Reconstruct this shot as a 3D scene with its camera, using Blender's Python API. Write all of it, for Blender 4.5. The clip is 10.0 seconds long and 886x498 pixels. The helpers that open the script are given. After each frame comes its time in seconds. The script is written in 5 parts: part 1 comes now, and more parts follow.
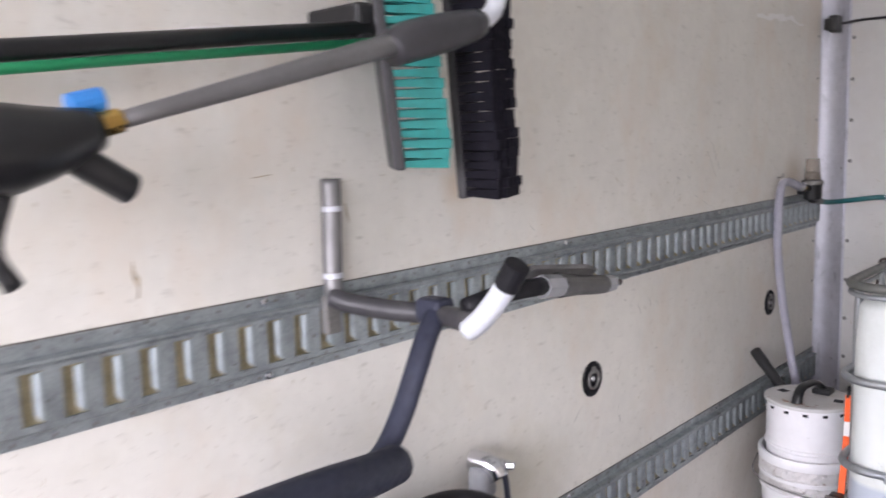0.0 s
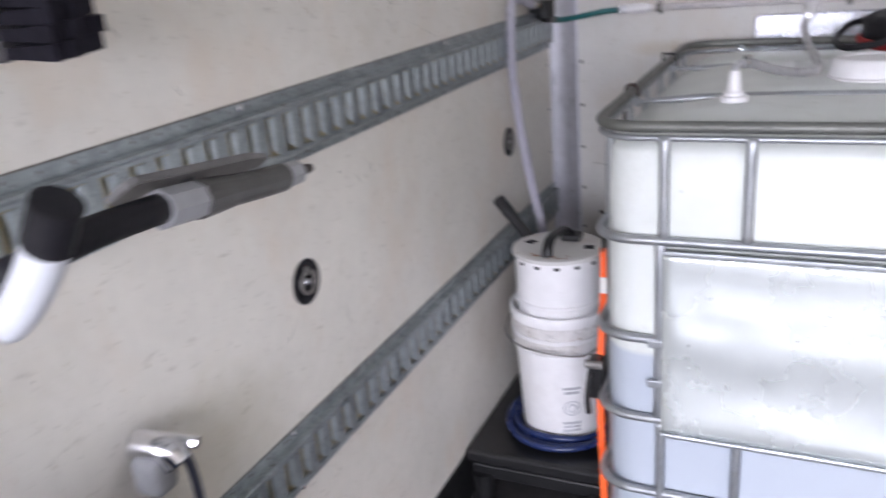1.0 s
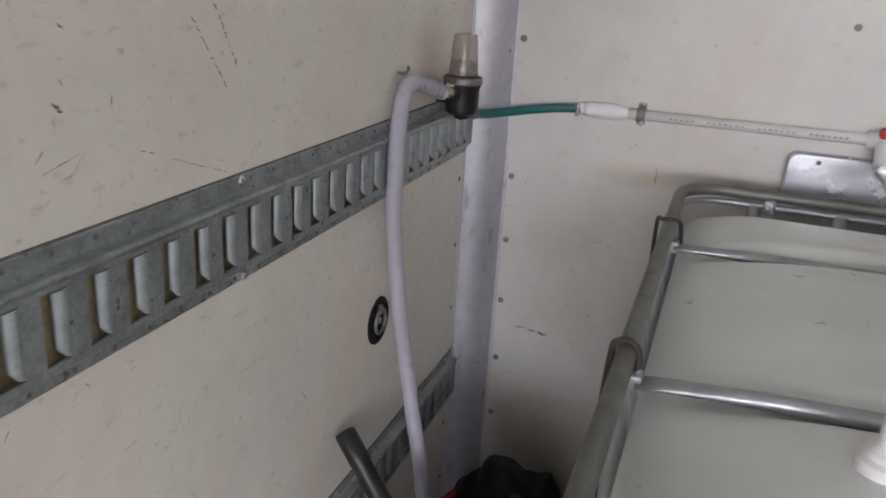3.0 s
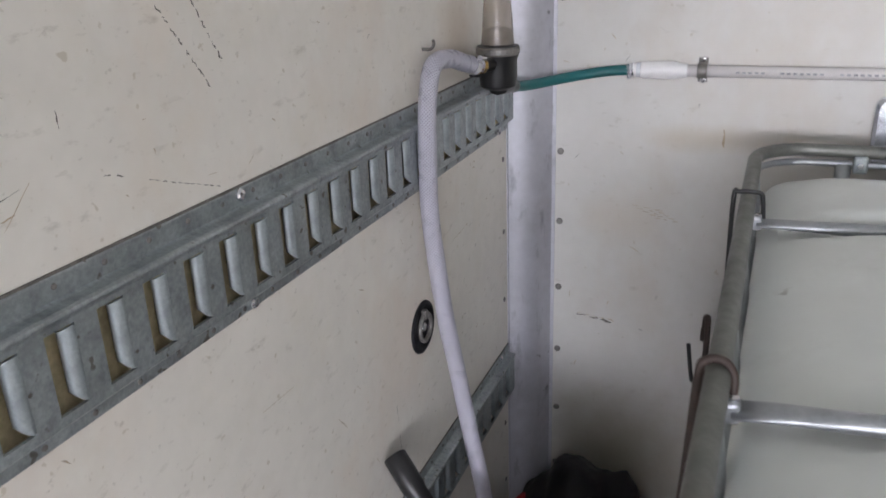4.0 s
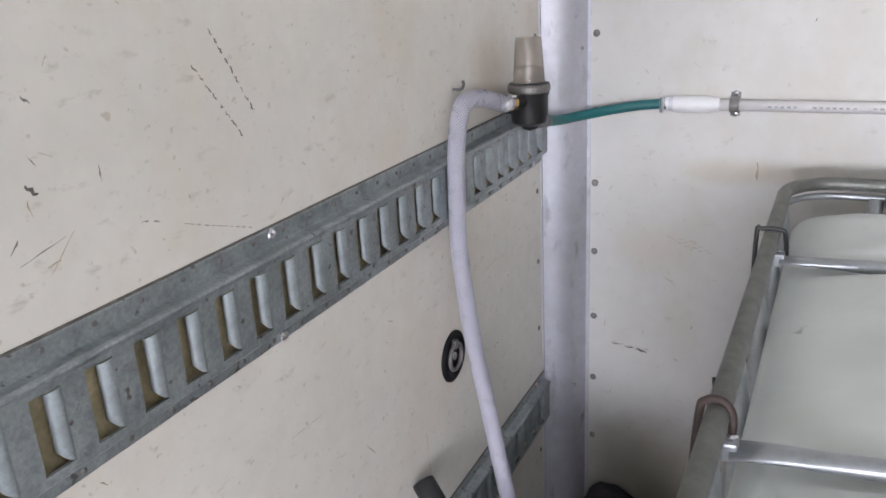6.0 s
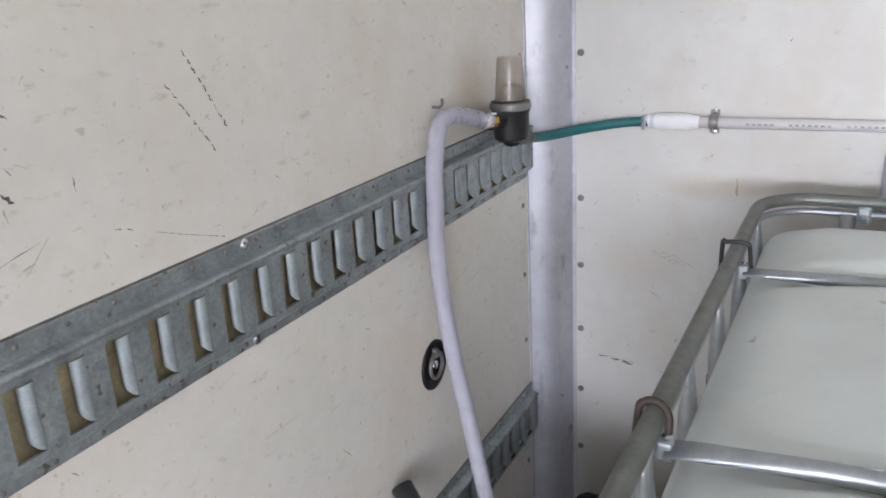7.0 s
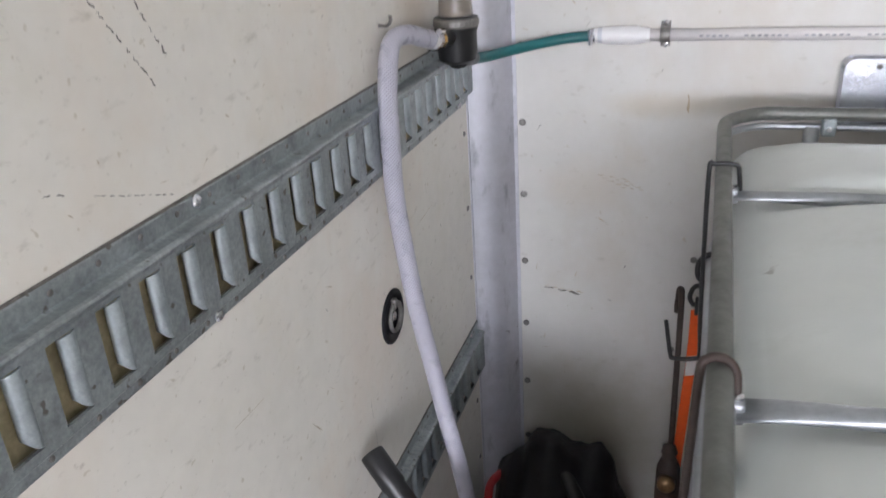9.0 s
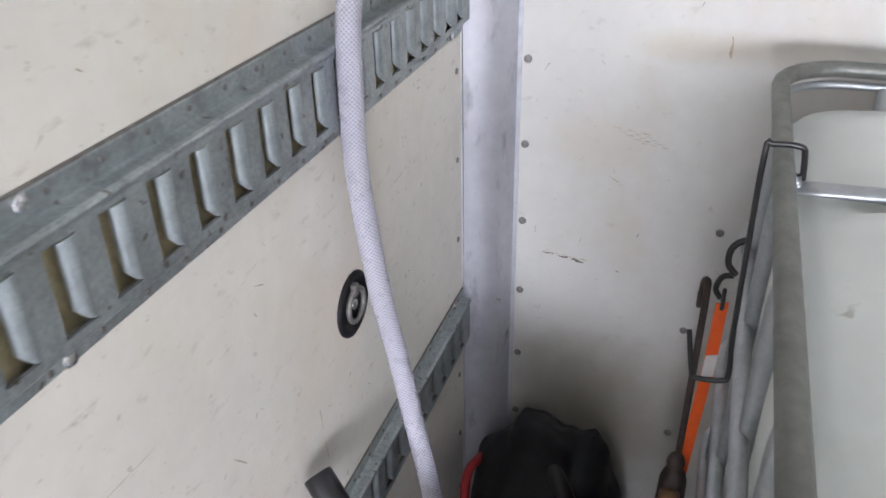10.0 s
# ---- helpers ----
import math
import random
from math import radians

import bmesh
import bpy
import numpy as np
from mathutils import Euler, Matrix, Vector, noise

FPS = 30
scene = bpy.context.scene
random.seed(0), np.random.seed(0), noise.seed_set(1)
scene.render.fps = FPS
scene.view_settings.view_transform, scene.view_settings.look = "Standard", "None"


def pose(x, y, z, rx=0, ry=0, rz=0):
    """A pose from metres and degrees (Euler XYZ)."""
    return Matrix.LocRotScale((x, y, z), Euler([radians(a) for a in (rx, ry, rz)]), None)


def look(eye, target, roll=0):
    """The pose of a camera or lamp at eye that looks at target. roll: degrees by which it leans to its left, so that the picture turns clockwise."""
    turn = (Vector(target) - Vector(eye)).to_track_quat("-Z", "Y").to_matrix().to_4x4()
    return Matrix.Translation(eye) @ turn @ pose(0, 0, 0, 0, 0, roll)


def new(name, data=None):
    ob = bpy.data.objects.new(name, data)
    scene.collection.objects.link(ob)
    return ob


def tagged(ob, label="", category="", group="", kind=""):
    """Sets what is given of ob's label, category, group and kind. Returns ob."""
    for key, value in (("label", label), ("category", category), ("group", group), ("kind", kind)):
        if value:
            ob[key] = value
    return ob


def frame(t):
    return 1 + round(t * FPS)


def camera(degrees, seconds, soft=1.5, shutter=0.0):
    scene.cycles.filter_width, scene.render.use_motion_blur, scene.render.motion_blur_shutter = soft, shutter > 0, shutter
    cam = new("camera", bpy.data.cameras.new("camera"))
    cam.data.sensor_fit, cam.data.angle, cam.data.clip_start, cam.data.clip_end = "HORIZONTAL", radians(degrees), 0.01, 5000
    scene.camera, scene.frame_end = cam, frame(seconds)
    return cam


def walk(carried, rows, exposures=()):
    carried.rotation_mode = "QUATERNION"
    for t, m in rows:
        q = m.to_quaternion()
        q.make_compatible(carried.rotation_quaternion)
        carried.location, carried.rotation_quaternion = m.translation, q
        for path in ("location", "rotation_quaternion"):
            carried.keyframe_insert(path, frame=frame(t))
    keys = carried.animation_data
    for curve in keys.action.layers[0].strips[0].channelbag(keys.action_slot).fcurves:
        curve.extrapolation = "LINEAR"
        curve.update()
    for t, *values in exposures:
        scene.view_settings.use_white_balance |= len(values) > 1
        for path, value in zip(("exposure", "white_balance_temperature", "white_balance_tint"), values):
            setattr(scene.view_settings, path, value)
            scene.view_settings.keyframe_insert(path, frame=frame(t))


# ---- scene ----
cam = camera(57.8, 10.0, soft=1.6, shutter=0.45)
PATH = [
    (0, (1.015, -3.239, 1.502), (-0.335, -1.787, 1.241), -1.8),
    (0.3, (0.97, -3.092, 1.496), (-0.302, -1.578, 1.194), -3.3),
    (0.5, (0.951, -2.998, 1.492), (-0.249, -1.469, 1.018), -1.8),
    (0.6, (0.919, -2.942, 1.481), (-0.218, -1.388, 0.942), -2.0),
    (0.9, (0.841, -2.806, 1.47), (-0.052, -1.144, 0.804), -4.5),
    (1, (0.821, -2.763, 1.471), (0.01, -1.068, 0.787), -4.9),
    (1.2, (0.763, -2.675, 1.469), (0.108, -0.951, 0.695), -4.4),
    (1.5, (0.712, -2.537, 1.472), (0.125, -0.774, 0.732), -2.3),
    (2, (0.656, -2.255, 1.491), (0.022, -0.489, 0.798), 1.3),
    (2.3, (0.619, -2.081, 1.493), (0.111, -0.256, 0.85), 0.9),
    (2.5, (0.581, -1.966, 1.511), (0.155, -0.122, 0.862), -0.6),
    (2.7, (0.511, -1.845, 1.514), (-0.049, -0.032, 0.883), 4.7),
    (3.8, (0.496, -1.575, 1.486), (-0.25, 0.136, 0.769), -1.9),
    (4, (0.47, -1.561, 1.494), (-0.247, 0.165, 0.781), -2.2),
    (4.3, (0.421, -1.539, 1.478), (-0.135, 0.26, 0.803), 3.3),
    (4.5, (0.403, -1.531, 1.48), (-0.161, 0.258, 0.785), 3.0),
    (4.6, (0.41, -1.531, 1.488), (-0.183, 0.24, 0.775), 1.8),
    (5, (0.398, -1.537, 1.49), (-0.229, 0.215, 0.758), 1.6),
    (5.5, (0.444, -1.557, 1.509), (-0.257, 0.17, 0.785), 1.8),
    (5.7, (0.473, -1.565, 1.517), (-0.292, 0.146, 0.82), -0.9),
    (6.8, (0.591, -1.589, 1.53), (-0.316, 0.084, 0.914), -4.0),
    (7, (0.589, -1.589, 1.529), (-0.296, 0.093, 0.909), -3.2),
    (7.5, (0.591, -1.586, 1.528), (-0.247, 0.124, 0.917), -3.0),
    (8, (0.564, -1.575, 1.529), (-0.244, 0.143, 0.899), -2.1),
    (8.5, (0.519, -1.551, 1.533), (-0.206, 0.185, 0.853), -2.2),
    (9, (0.428, -1.512, 1.509), (-0.169, 0.218, 0.702), -3.7),
    (9.5, (0.373, -1.402, 1.491), (-0.16, 0.303, 0.592), -0.9),
    (10, (0.38, -1.262, 1.484), (-0.196, 0.367, 0.478), -1.2),
]
LIGHT = [
    (0.0, -0.17, 6700, 17), (0.5, -0.09, 6600, 17), (1.0, -0.24, 6450, 16), (1.5, -0.34, 6500, 15), (2.0, -0.33, 6650, 16), (2.5, -0.57, 7000, 15),
    (3.2, -0.27, 6900, 13), (4.0, 0.01, 6650, 12), (4.5, 0.18, 6700, 12), (5.0, 0.24, 6650, 12), (6.0, 0.32, 6550, 12), (7.0, 0.34, 6500, 11),
    (8.0, 0.32, 6500, 11), (9.0, 0.32, 6600, 11), (9.5, 0.50, 6550, 11), (10.0, 0.70, 6500, 11),
]
walk(cam, [(t, look(eye, target, roll)) for t, eye, target, roll in PATH], LIGHT)

# ---- light: daylight from the open rear end and through the pale roof ----
world = bpy.data.worlds.new("World")
scene.world = world
world.use_nodes = True
wn = world.node_tree
sky = wn.nodes.new("ShaderNodeTexSky")
sky.sky_type, sky.sun_disc = "NISHITA", False
sky.sun_elevation, sky.sun_rotation = radians(40), radians(200)
wn.links.new(sky.outputs[0], wn.nodes["Background"].inputs[0])
wn.nodes["Background"].inputs[1].default_value = 0.12


def area(name, eye, target, sx, sy, power, color):
    d = bpy.data.lights.new(name, "AREA")
    d.shape, d.size, d.size_y, d.energy, d.color = "RECTANGLE", sx, sy, power, color
    ob = new(name, d)
    ob.matrix_world = look(eye, target)
    return ob


# bright sky seen through the open rear end
area("sky_daylight", (2.6, -9.0, 4.7), (2.6, 0, 4.7), 13.0, 6.6, 7500, (0.873, 0.894, 1.0))


# ---- materials ----
def mat(name, color, rough=0.5, metal=0.0, grain=None, bump=None, stain=None, specks=None, **extra):
    """grain: (scale, amount) value change; bump: (scale, strength); stain: (scale, colour, amount); specks: (scale, colour, threshold)."""
    m = bpy.data.materials.new(name)
    m.use_nodes = True
    nt = m.node_tree
    b = nt.nodes["Principled BSDF"]
    b.inputs["Base Color"].default_value = (*color, 1)
    b.inputs["Roughness"].default_value = rough
    b.inputs["Metallic"].default_value = metal
    for key, value in extra.items():
        b.inputs[key.replace("_", " ")].default_value = value
    co = nt.nodes.new("ShaderNodeTexCoord").outputs["Object"]
    rgb = nt.nodes.new("ShaderNodeRGB")
    rgb.outputs[0].default_value = (*color, 1)
    now = rgb.outputs[0]

    def noise_tex(scale, detail=4.0, rough_=0.6):
        n = nt.nodes.new("ShaderNodeTexNoise")
        n.inputs["Scale"].default_value, n.inputs["Detail"].default_value, n.inputs["Roughness"].default_value = scale, detail, rough_
        nt.links.new(co, n.inputs["Vector"])
        return n.outputs["Fac"]

    def ramp(value, lo, hi, a, c):
        r = nt.nodes.new("ShaderNodeMapRange")
        r.inputs[1].default_value, r.inputs[2].default_value, r.inputs[3].default_value, r.inputs[4].default_value = lo, hi, a, c
        nt.links.new(value, r.inputs[0])
        return r.outputs[0]

    def mix(fac, a, c, mode="MIX"):
        x = nt.nodes.new("ShaderNodeMix")
        x.data_type, x.blend_type = "RGBA", mode
        nt.links.new(fac, x.inputs[0]) if not isinstance(fac, float) else None
        if isinstance(fac, float):
            x.inputs[0].default_value = fac
        nt.links.new(a, x.inputs[6])
        if isinstance(c, tuple):
            x.inputs[7].default_value = (*c, 1)
        else:
            nt.links.new(c, x.inputs[7])
        return x.outputs[2]

    if grain:
        v = ramp(noise_tex(grain[0]), 0.3, 0.7, 1 - grain[1], 1 + grain[1])
        w = ramp(noise_tex(grain[0] * 7.3, 2.0), 0.3, 0.7, 1 - grain[1] * 0.5, 1 + grain[1] * 0.5)
        mu = nt.nodes.new("ShaderNodeMath")
        mu.operation = "MULTIPLY"
        nt.links.new(v, mu.inputs[0]), nt.links.new(w, mu.inputs[1])
        cc = nt.nodes.new("ShaderNodeCombineColor")
        for i in range(3):
            nt.links.new(mu.outputs[0], cc.inputs[i])
        now = mix(1.0, now, cc.outputs[0], "MULTIPLY")
        rr = ramp(noise_tex(grain[0] * 2.1), 0.3, 0.7, max(0.03, rough * 0.8), min(1, rough * 1.2))
        nt.links.new(rr, b.inputs["Roughness"])
    if stain:
        now = mix(ramp(noise_tex(stain[0], 6.0, 0.7), 0.52, 0.75, 0.0, stain[2]), now, stain[1])
    if specks:
        now = mix(ramp(noise_tex(specks[0], 2.0, 0.5), specks[2], specks[2] + 0.05, 0.0, 0.75), now, specks[1])
    nt.links.new(now, b.inputs["Base Color"])
    if bump:
        bp = nt.nodes.new("ShaderNodeBump")
        bp.inputs["Strength"].default_value, bp.inputs["Distance"].default_value = bump[1], 0.002
        nt.links.new(noise_tex(bump[0]), bp.inputs["Height"])
        nt.links.new(bp.outputs[0], b.inputs["Normal"])
    return m


WALL = mat("cream_wall_panel", (0.735, 0.705, 0.645), 0.42, grain=(4.5, 0.05), bump=(70, 0.1), stain=(6.5, (0.64, 0.59, 0.48), 0.42), specks=(78, (0.52, 0.47, 0.38), 0.69))
FRONT = mat("white_front_panel", (0.62, 0.605, 0.58), 0.36, grain=(4.0, 0.04), bump=(50, 0.08), stain=(5.1, (0.6, 0.56, 0.5), 0.4), specks=(60, (0.5, 0.46, 0.4), 0.70))
ROOF = mat("pale_roof_sheet", (0.6, 0.6, 0.58), 0.6, grain=(2.0, 0.03))


def let_through(m, share, color):
    """Milky sheet: part of the daylight on its back comes through."""
    nt = m.node_tree
    tr = nt.nodes.new("ShaderNodeBsdfTranslucent")
    tr.inputs[0].default_value = (*color, 1)
    mx = nt.nodes.new("ShaderNodeMixShader")
    mx.inputs[0].default_value = share
    out = nt.nodes["Material Output"]
    nt.links.new(nt.nodes["Principled BSDF"].outputs[0], mx.inputs[1])
    nt.links.new(tr.outputs[0], mx.inputs[2])
    nt.links.new(mx.outputs[0], out.inputs[0])


let_through(ROOF, 0.40, (0.9, 0.9, 0.86))
FLOOR = mat("dark_floor", (0.035, 0.033, 0.034), 0.6, grain=(9, 0.3), bump=(50, 0.4), stain=(6, (0.09, 0.08, 0.07), 0.5))
YARD = mat("concrete_yard", (0.17, 0.165, 0.16), 0.8, grain=(1.5, 0.12), bump=(20, 0.3))
GALV = mat("galvanised_steel", (0.35, 0.385, 0.395), 0.44, 0.65, grain=(30, 0.30), bump=(60, 0.12), stain=(15, (0.16, 0.175, 0.165), 0.85), specks=(75, (0.11, 0.085, 0.06), 0.67))
TABM = mat("bright_galvanised_tab", (0.37, 0.415, 0.43), 0.42, 0.6, grain=(45, 0.18), stain=(26, (0.22, 0.235, 0.22), 0.6))
OLIVE = mat("olive_backing", (0.46, 0.40, 0.25), 0.7, grain=(25, 0.25), stain=(18, (0.26, 0.22, 0.13), 0.6))
ALU = mat("aluminium_post", (0.56, 0.56, 0.61), 0.5, 0.55, grain=(7, 0.08), bump=(30, 0.03), stain=(9, (0.36, 0.35, 0.38), 0.4), specks=(34, (0.2, 0.19, 0.2), 0.73))
TUBE = mat("zinc_cage_tube", (0.42, 0.44, 0.46), 0.45, 0.85, grain=(22, 0.12), stain=(12, (0.36, 0.35, 0.32), 0.6))
DULLT = mat("dull_zinc_rail", (0.185, 0.19, 0.175), 0.52, 0.6, grain=(22, 0.14), stain=(10, (0.2, 0.19, 0.17), 0.5))
SHEET = mat("galvanised_sign_sheet", (0.82, 0.87, 0.86), 0.27, 0.6, grain=(2.2, 0.05), bump=(3, 0.12))
FOIL = mat("aluminium_foil_face", (0.72, 0.74, 0.8), 0.25, 0.9, grain=(12, 0.08), bump=(14, 0.7))
WHITEP = mat("white_plastic", (0.82, 0.81, 0.82), 0.35, grain=(5, 0.04), stain=(6, (0.5, 0.48, 0.45), 0.3), specks=(40, (0.35, 0.33, 0.3), 0.73))
LIDP = mat("grey_white_lid", (0.62, 0.61, 0.59), 0.42, grain=(9, 0.05), stain=(8, (0.42, 0.33, 0.27), 0.5), specks=(50, (0.3, 0.2, 0.15), 0.7))
PVC = mat("white_pvc", (0.8, 0.77, 0.77), 0.25, grain=(9, 0.04))
BLACK = mat("black_rubber", (0.011, 0.0105, 0.013), 0.55, grain=(20, 0.2), bump=(80, 0.2), Specular_IOR_Level=0.25)
BLACKP = mat("black_plastic", (0.012, 0.012, 0.013), 0.36, grain=(14, 0.2), stain=(9, (0.045, 0.042, 0.04), 0.3))
BROWN = mat("rusty_wire", (0.034, 0.021, 0.017), 0.6, 0.0, grain=(40, 0.3), bump=(160, 0.3), stain=(25, (0.09, 0.035, 0.015), 0.5))
NAVY = mat("navy_webbing", (0.022, 0.025, 0.045), 0.6, grain=(40, 0.15), bump=(150, 0.3))
BLUE = mat("blue_hose", (0.012, 0.024, 0.095), 0.3, grain=(20, 0.1))
BLUEP = mat("blue_plastic", (0.03, 0.07, 0.17), 0.35, grain=(8, 0.1))
BLUEC = mat("bright_blue_collar", (0.03, 0.22, 0.6), 0.35, grain=(20, 0.05))
TEALH = mat("teal_hose", (0.008, 0.12, 0.125), 0.45, grain=(20, 0.08))
TEALB = mat("teal_bristle", (0.01, 0.235, 0.215), 0.5, grain=(60, 0.15))
GREEN = mat("green_handle", (0.01, 0.25, 0.1), 0.35, grain=(10, 0.08))
DARKG = mat("dark_grey_plastic", (0.045, 0.043, 0.047), 0.45, grain=(14, 0.12), stain=(10, (0.1, 0.095, 0.095), 0.4))
GREYP = mat("grey_wand_tube", (0.17, 0.165, 0.165), 0.4, 0.3, grain=(16, 0.1), stain=(12, (0.15, 0.15, 0.14), 0.5))
LIGHTG = mat("light_grey_sleeve", (0.62, 0.64, 0.68), 0.35, grain=(12, 0.05))
NOZZLE = mat("smoke_grey_nozzle", (0.085, 0.083, 0.078), 0.42, 0.2, grain=(16, 0.12), stain=(12, (0.12, 0.105, 0.085), 0.5))
CUFFG = mat("mid_grey_cuff", (0.33, 0.335, 0.35), 0.4, grain=(12, 0.08), stain=(14, (0.2, 0.2, 0.2), 0.4))
CHROME = mat("chrome", (0.75, 0.75, 0.78), 0.15, 1.0, grain=(20, 0.04))
OLDBRASS = mat("tarnished_brass", (0.20, 0.115, 0.055), 0.4, 0.7, grain=(60, 0.25), stain=(40, (0.06, 0.035, 0.02), 0.6))
BRASS = mat("brass", (0.6, 0.38, 0.12), 0.25, 1.0, grain=(40, 0.1))
ORANGE = mat("orange_webbing", (0.95, 0.13, 0.02), 0.6, grain=(60, 0.06), bump=(200, 0.3))
BRISTLE = mat("black_bristle", (0.012, 0.011, 0.016), 0.7, grain=(60, 0.2), Specular_IOR_Level=0.12)
WHITEWASH = mat("white_paint_smear", (0.85, 0.83, 0.8), 0.6, grain=(30, 0.05))
LABELW = mat("white_label", (0.8, 0.78, 0.76), 0.5, grain=(30, 0.04))
DARKRED = mat("dark_red_fabric", (0.30, 0.012, 0.016), 0.6, grain=(30, 0.12), bump=(120, 0.2))
RED = mat("red_plastic", (0.6, 0.03, 0.025), 0.35, grain=(20, 0.06))
MARK = mat("scuff_dark", (0.15, 0.14, 0.125), 0.7, grain=(120, 0.4))
MARKL = mat("scuff_brown", (0.42, 0.34, 0.24), 0.7, grain=(120, 0.3))
SLUDGE = mat("brown_sludge", (0.09, 0.066, 0.042), 0.5, grain=(90, 0.3))
RUSTY = mat("rust_spill", (0.34, 0.16, 0.09), 0.7, grain=(90, 0.3))
TAPE = mat("dirty_white_tape", (0.66, 0.64, 0.63), 0.4, grain=(20, 0.08), bump=(60, 0.4), stain=(14, (0.4, 0.36, 0.33), 0.6), specks=(60, (0.3, 0.24, 0.2), 0.68))
PRINT = mat("faded_print", (0.42, 0.42, 0.45), 0.6, grain=(60, 0.3))
SCREW = mat("screw_steel", (0.22, 0.21, 0.2), 0.45, 0.6, grain=(200, 0.2))
CLEAR = mat("smoked_clear_bowl", (0.64, 0.60, 0.55), 0.16, grain=(20, 0.05), Transmission_Weight=0.85, IOR=1.2)
HOSE = mat("braided_clear_hose", (0.48, 0.47, 0.54), 0.3, grain=(30, 0.05), Subsurface_Weight=0.2, Subsurface_Radius=(0.005, 0.005, 0.006))
GHOSE = mat("grey_clear_hose", (0.34, 0.34, 0.345), 0.3, grain=(30, 0.06))


def braid(m):
    nt = m.node_tree
    uv = nt.nodes.new("ShaderNodeTexCoord").outputs["UV"]
    b = nt.nodes["Principled BSDF"]
    height = None
    for s in (1, -1):
        mp = nt.nodes.new("ShaderNodeMapping")
        mp.inputs["Rotation"].default_value = (0, 0, s * radians(45))
        nt.links.new(uv, mp.inputs[0])
        w = nt.nodes.new("ShaderNodeTexWave")
        w.inputs["Scale"].default_value = 0.8
        nt.links.new(mp.outputs[0], w.inputs[0])
        if height is None:
            height = w.outputs["Fac"]
        else:
            mx = nt.nodes.new("ShaderNodeMath")
            mx.operation = "MAXIMUM"
            nt.links.new(height, mx.inputs[0]), nt.links.new(w.outputs["Fac"], mx.inputs[1])
            height = mx.outputs[0]
    bp = nt.nodes.new("ShaderNodeBump")
    bp.inputs["Strength"].default_value, bp.inputs["Distance"].default_value = 0.7, 0.002
    nt.links.new(height, bp.inputs["Height"]), nt.links.new(bp.outputs[0], b.inputs["Normal"])
    old = b.inputs["Base Color"].links[0].from_socket
    x = nt.nodes.new("ShaderNodeMix")
    x.data_type, x.blend_type = "RGBA", "MULTIPLY"
    x.inputs[0].default_value = 1.0
    r = nt.nodes.new("ShaderNodeMapRange")
    r.inputs[1].default_value, r.inputs[2].default_value, r.inputs[3].default_value, r.inputs[4].default_value = 0.35, 1.0, 0.74, 1.12
    nt.links.new(height, r.inputs[0])
    cc = nt.nodes.new("ShaderNodeCombineColor")
    for i in range(3):
        nt.links.new(r.outputs[0], cc.inputs[i])
    nt.links.new(old, x.inputs[6]), nt.links.new(cc.outputs[0], x.inputs[7]), nt.links.new(x.outputs[2], b.inputs["Base Color"])


braid(HOSE)


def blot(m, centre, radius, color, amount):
    """One tinted patch with a ragged edge of its own on a panel."""
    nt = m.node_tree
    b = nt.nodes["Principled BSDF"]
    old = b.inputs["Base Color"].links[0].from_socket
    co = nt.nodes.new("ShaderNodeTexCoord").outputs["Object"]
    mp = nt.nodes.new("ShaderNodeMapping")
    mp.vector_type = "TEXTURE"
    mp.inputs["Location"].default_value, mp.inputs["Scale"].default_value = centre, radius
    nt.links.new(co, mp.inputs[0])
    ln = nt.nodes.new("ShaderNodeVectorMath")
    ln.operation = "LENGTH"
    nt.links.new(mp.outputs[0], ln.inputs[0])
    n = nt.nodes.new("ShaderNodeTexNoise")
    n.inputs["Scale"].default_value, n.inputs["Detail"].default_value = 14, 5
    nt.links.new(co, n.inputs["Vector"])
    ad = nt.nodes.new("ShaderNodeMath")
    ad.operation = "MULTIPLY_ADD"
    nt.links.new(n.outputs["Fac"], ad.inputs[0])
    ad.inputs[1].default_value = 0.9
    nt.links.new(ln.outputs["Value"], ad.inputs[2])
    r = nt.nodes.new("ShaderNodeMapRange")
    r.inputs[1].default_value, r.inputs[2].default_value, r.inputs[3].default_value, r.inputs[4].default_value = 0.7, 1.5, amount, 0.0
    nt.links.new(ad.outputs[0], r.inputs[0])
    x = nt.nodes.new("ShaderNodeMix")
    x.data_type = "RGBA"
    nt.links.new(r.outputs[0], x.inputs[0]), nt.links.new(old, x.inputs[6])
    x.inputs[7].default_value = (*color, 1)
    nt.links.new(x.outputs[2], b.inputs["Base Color"])


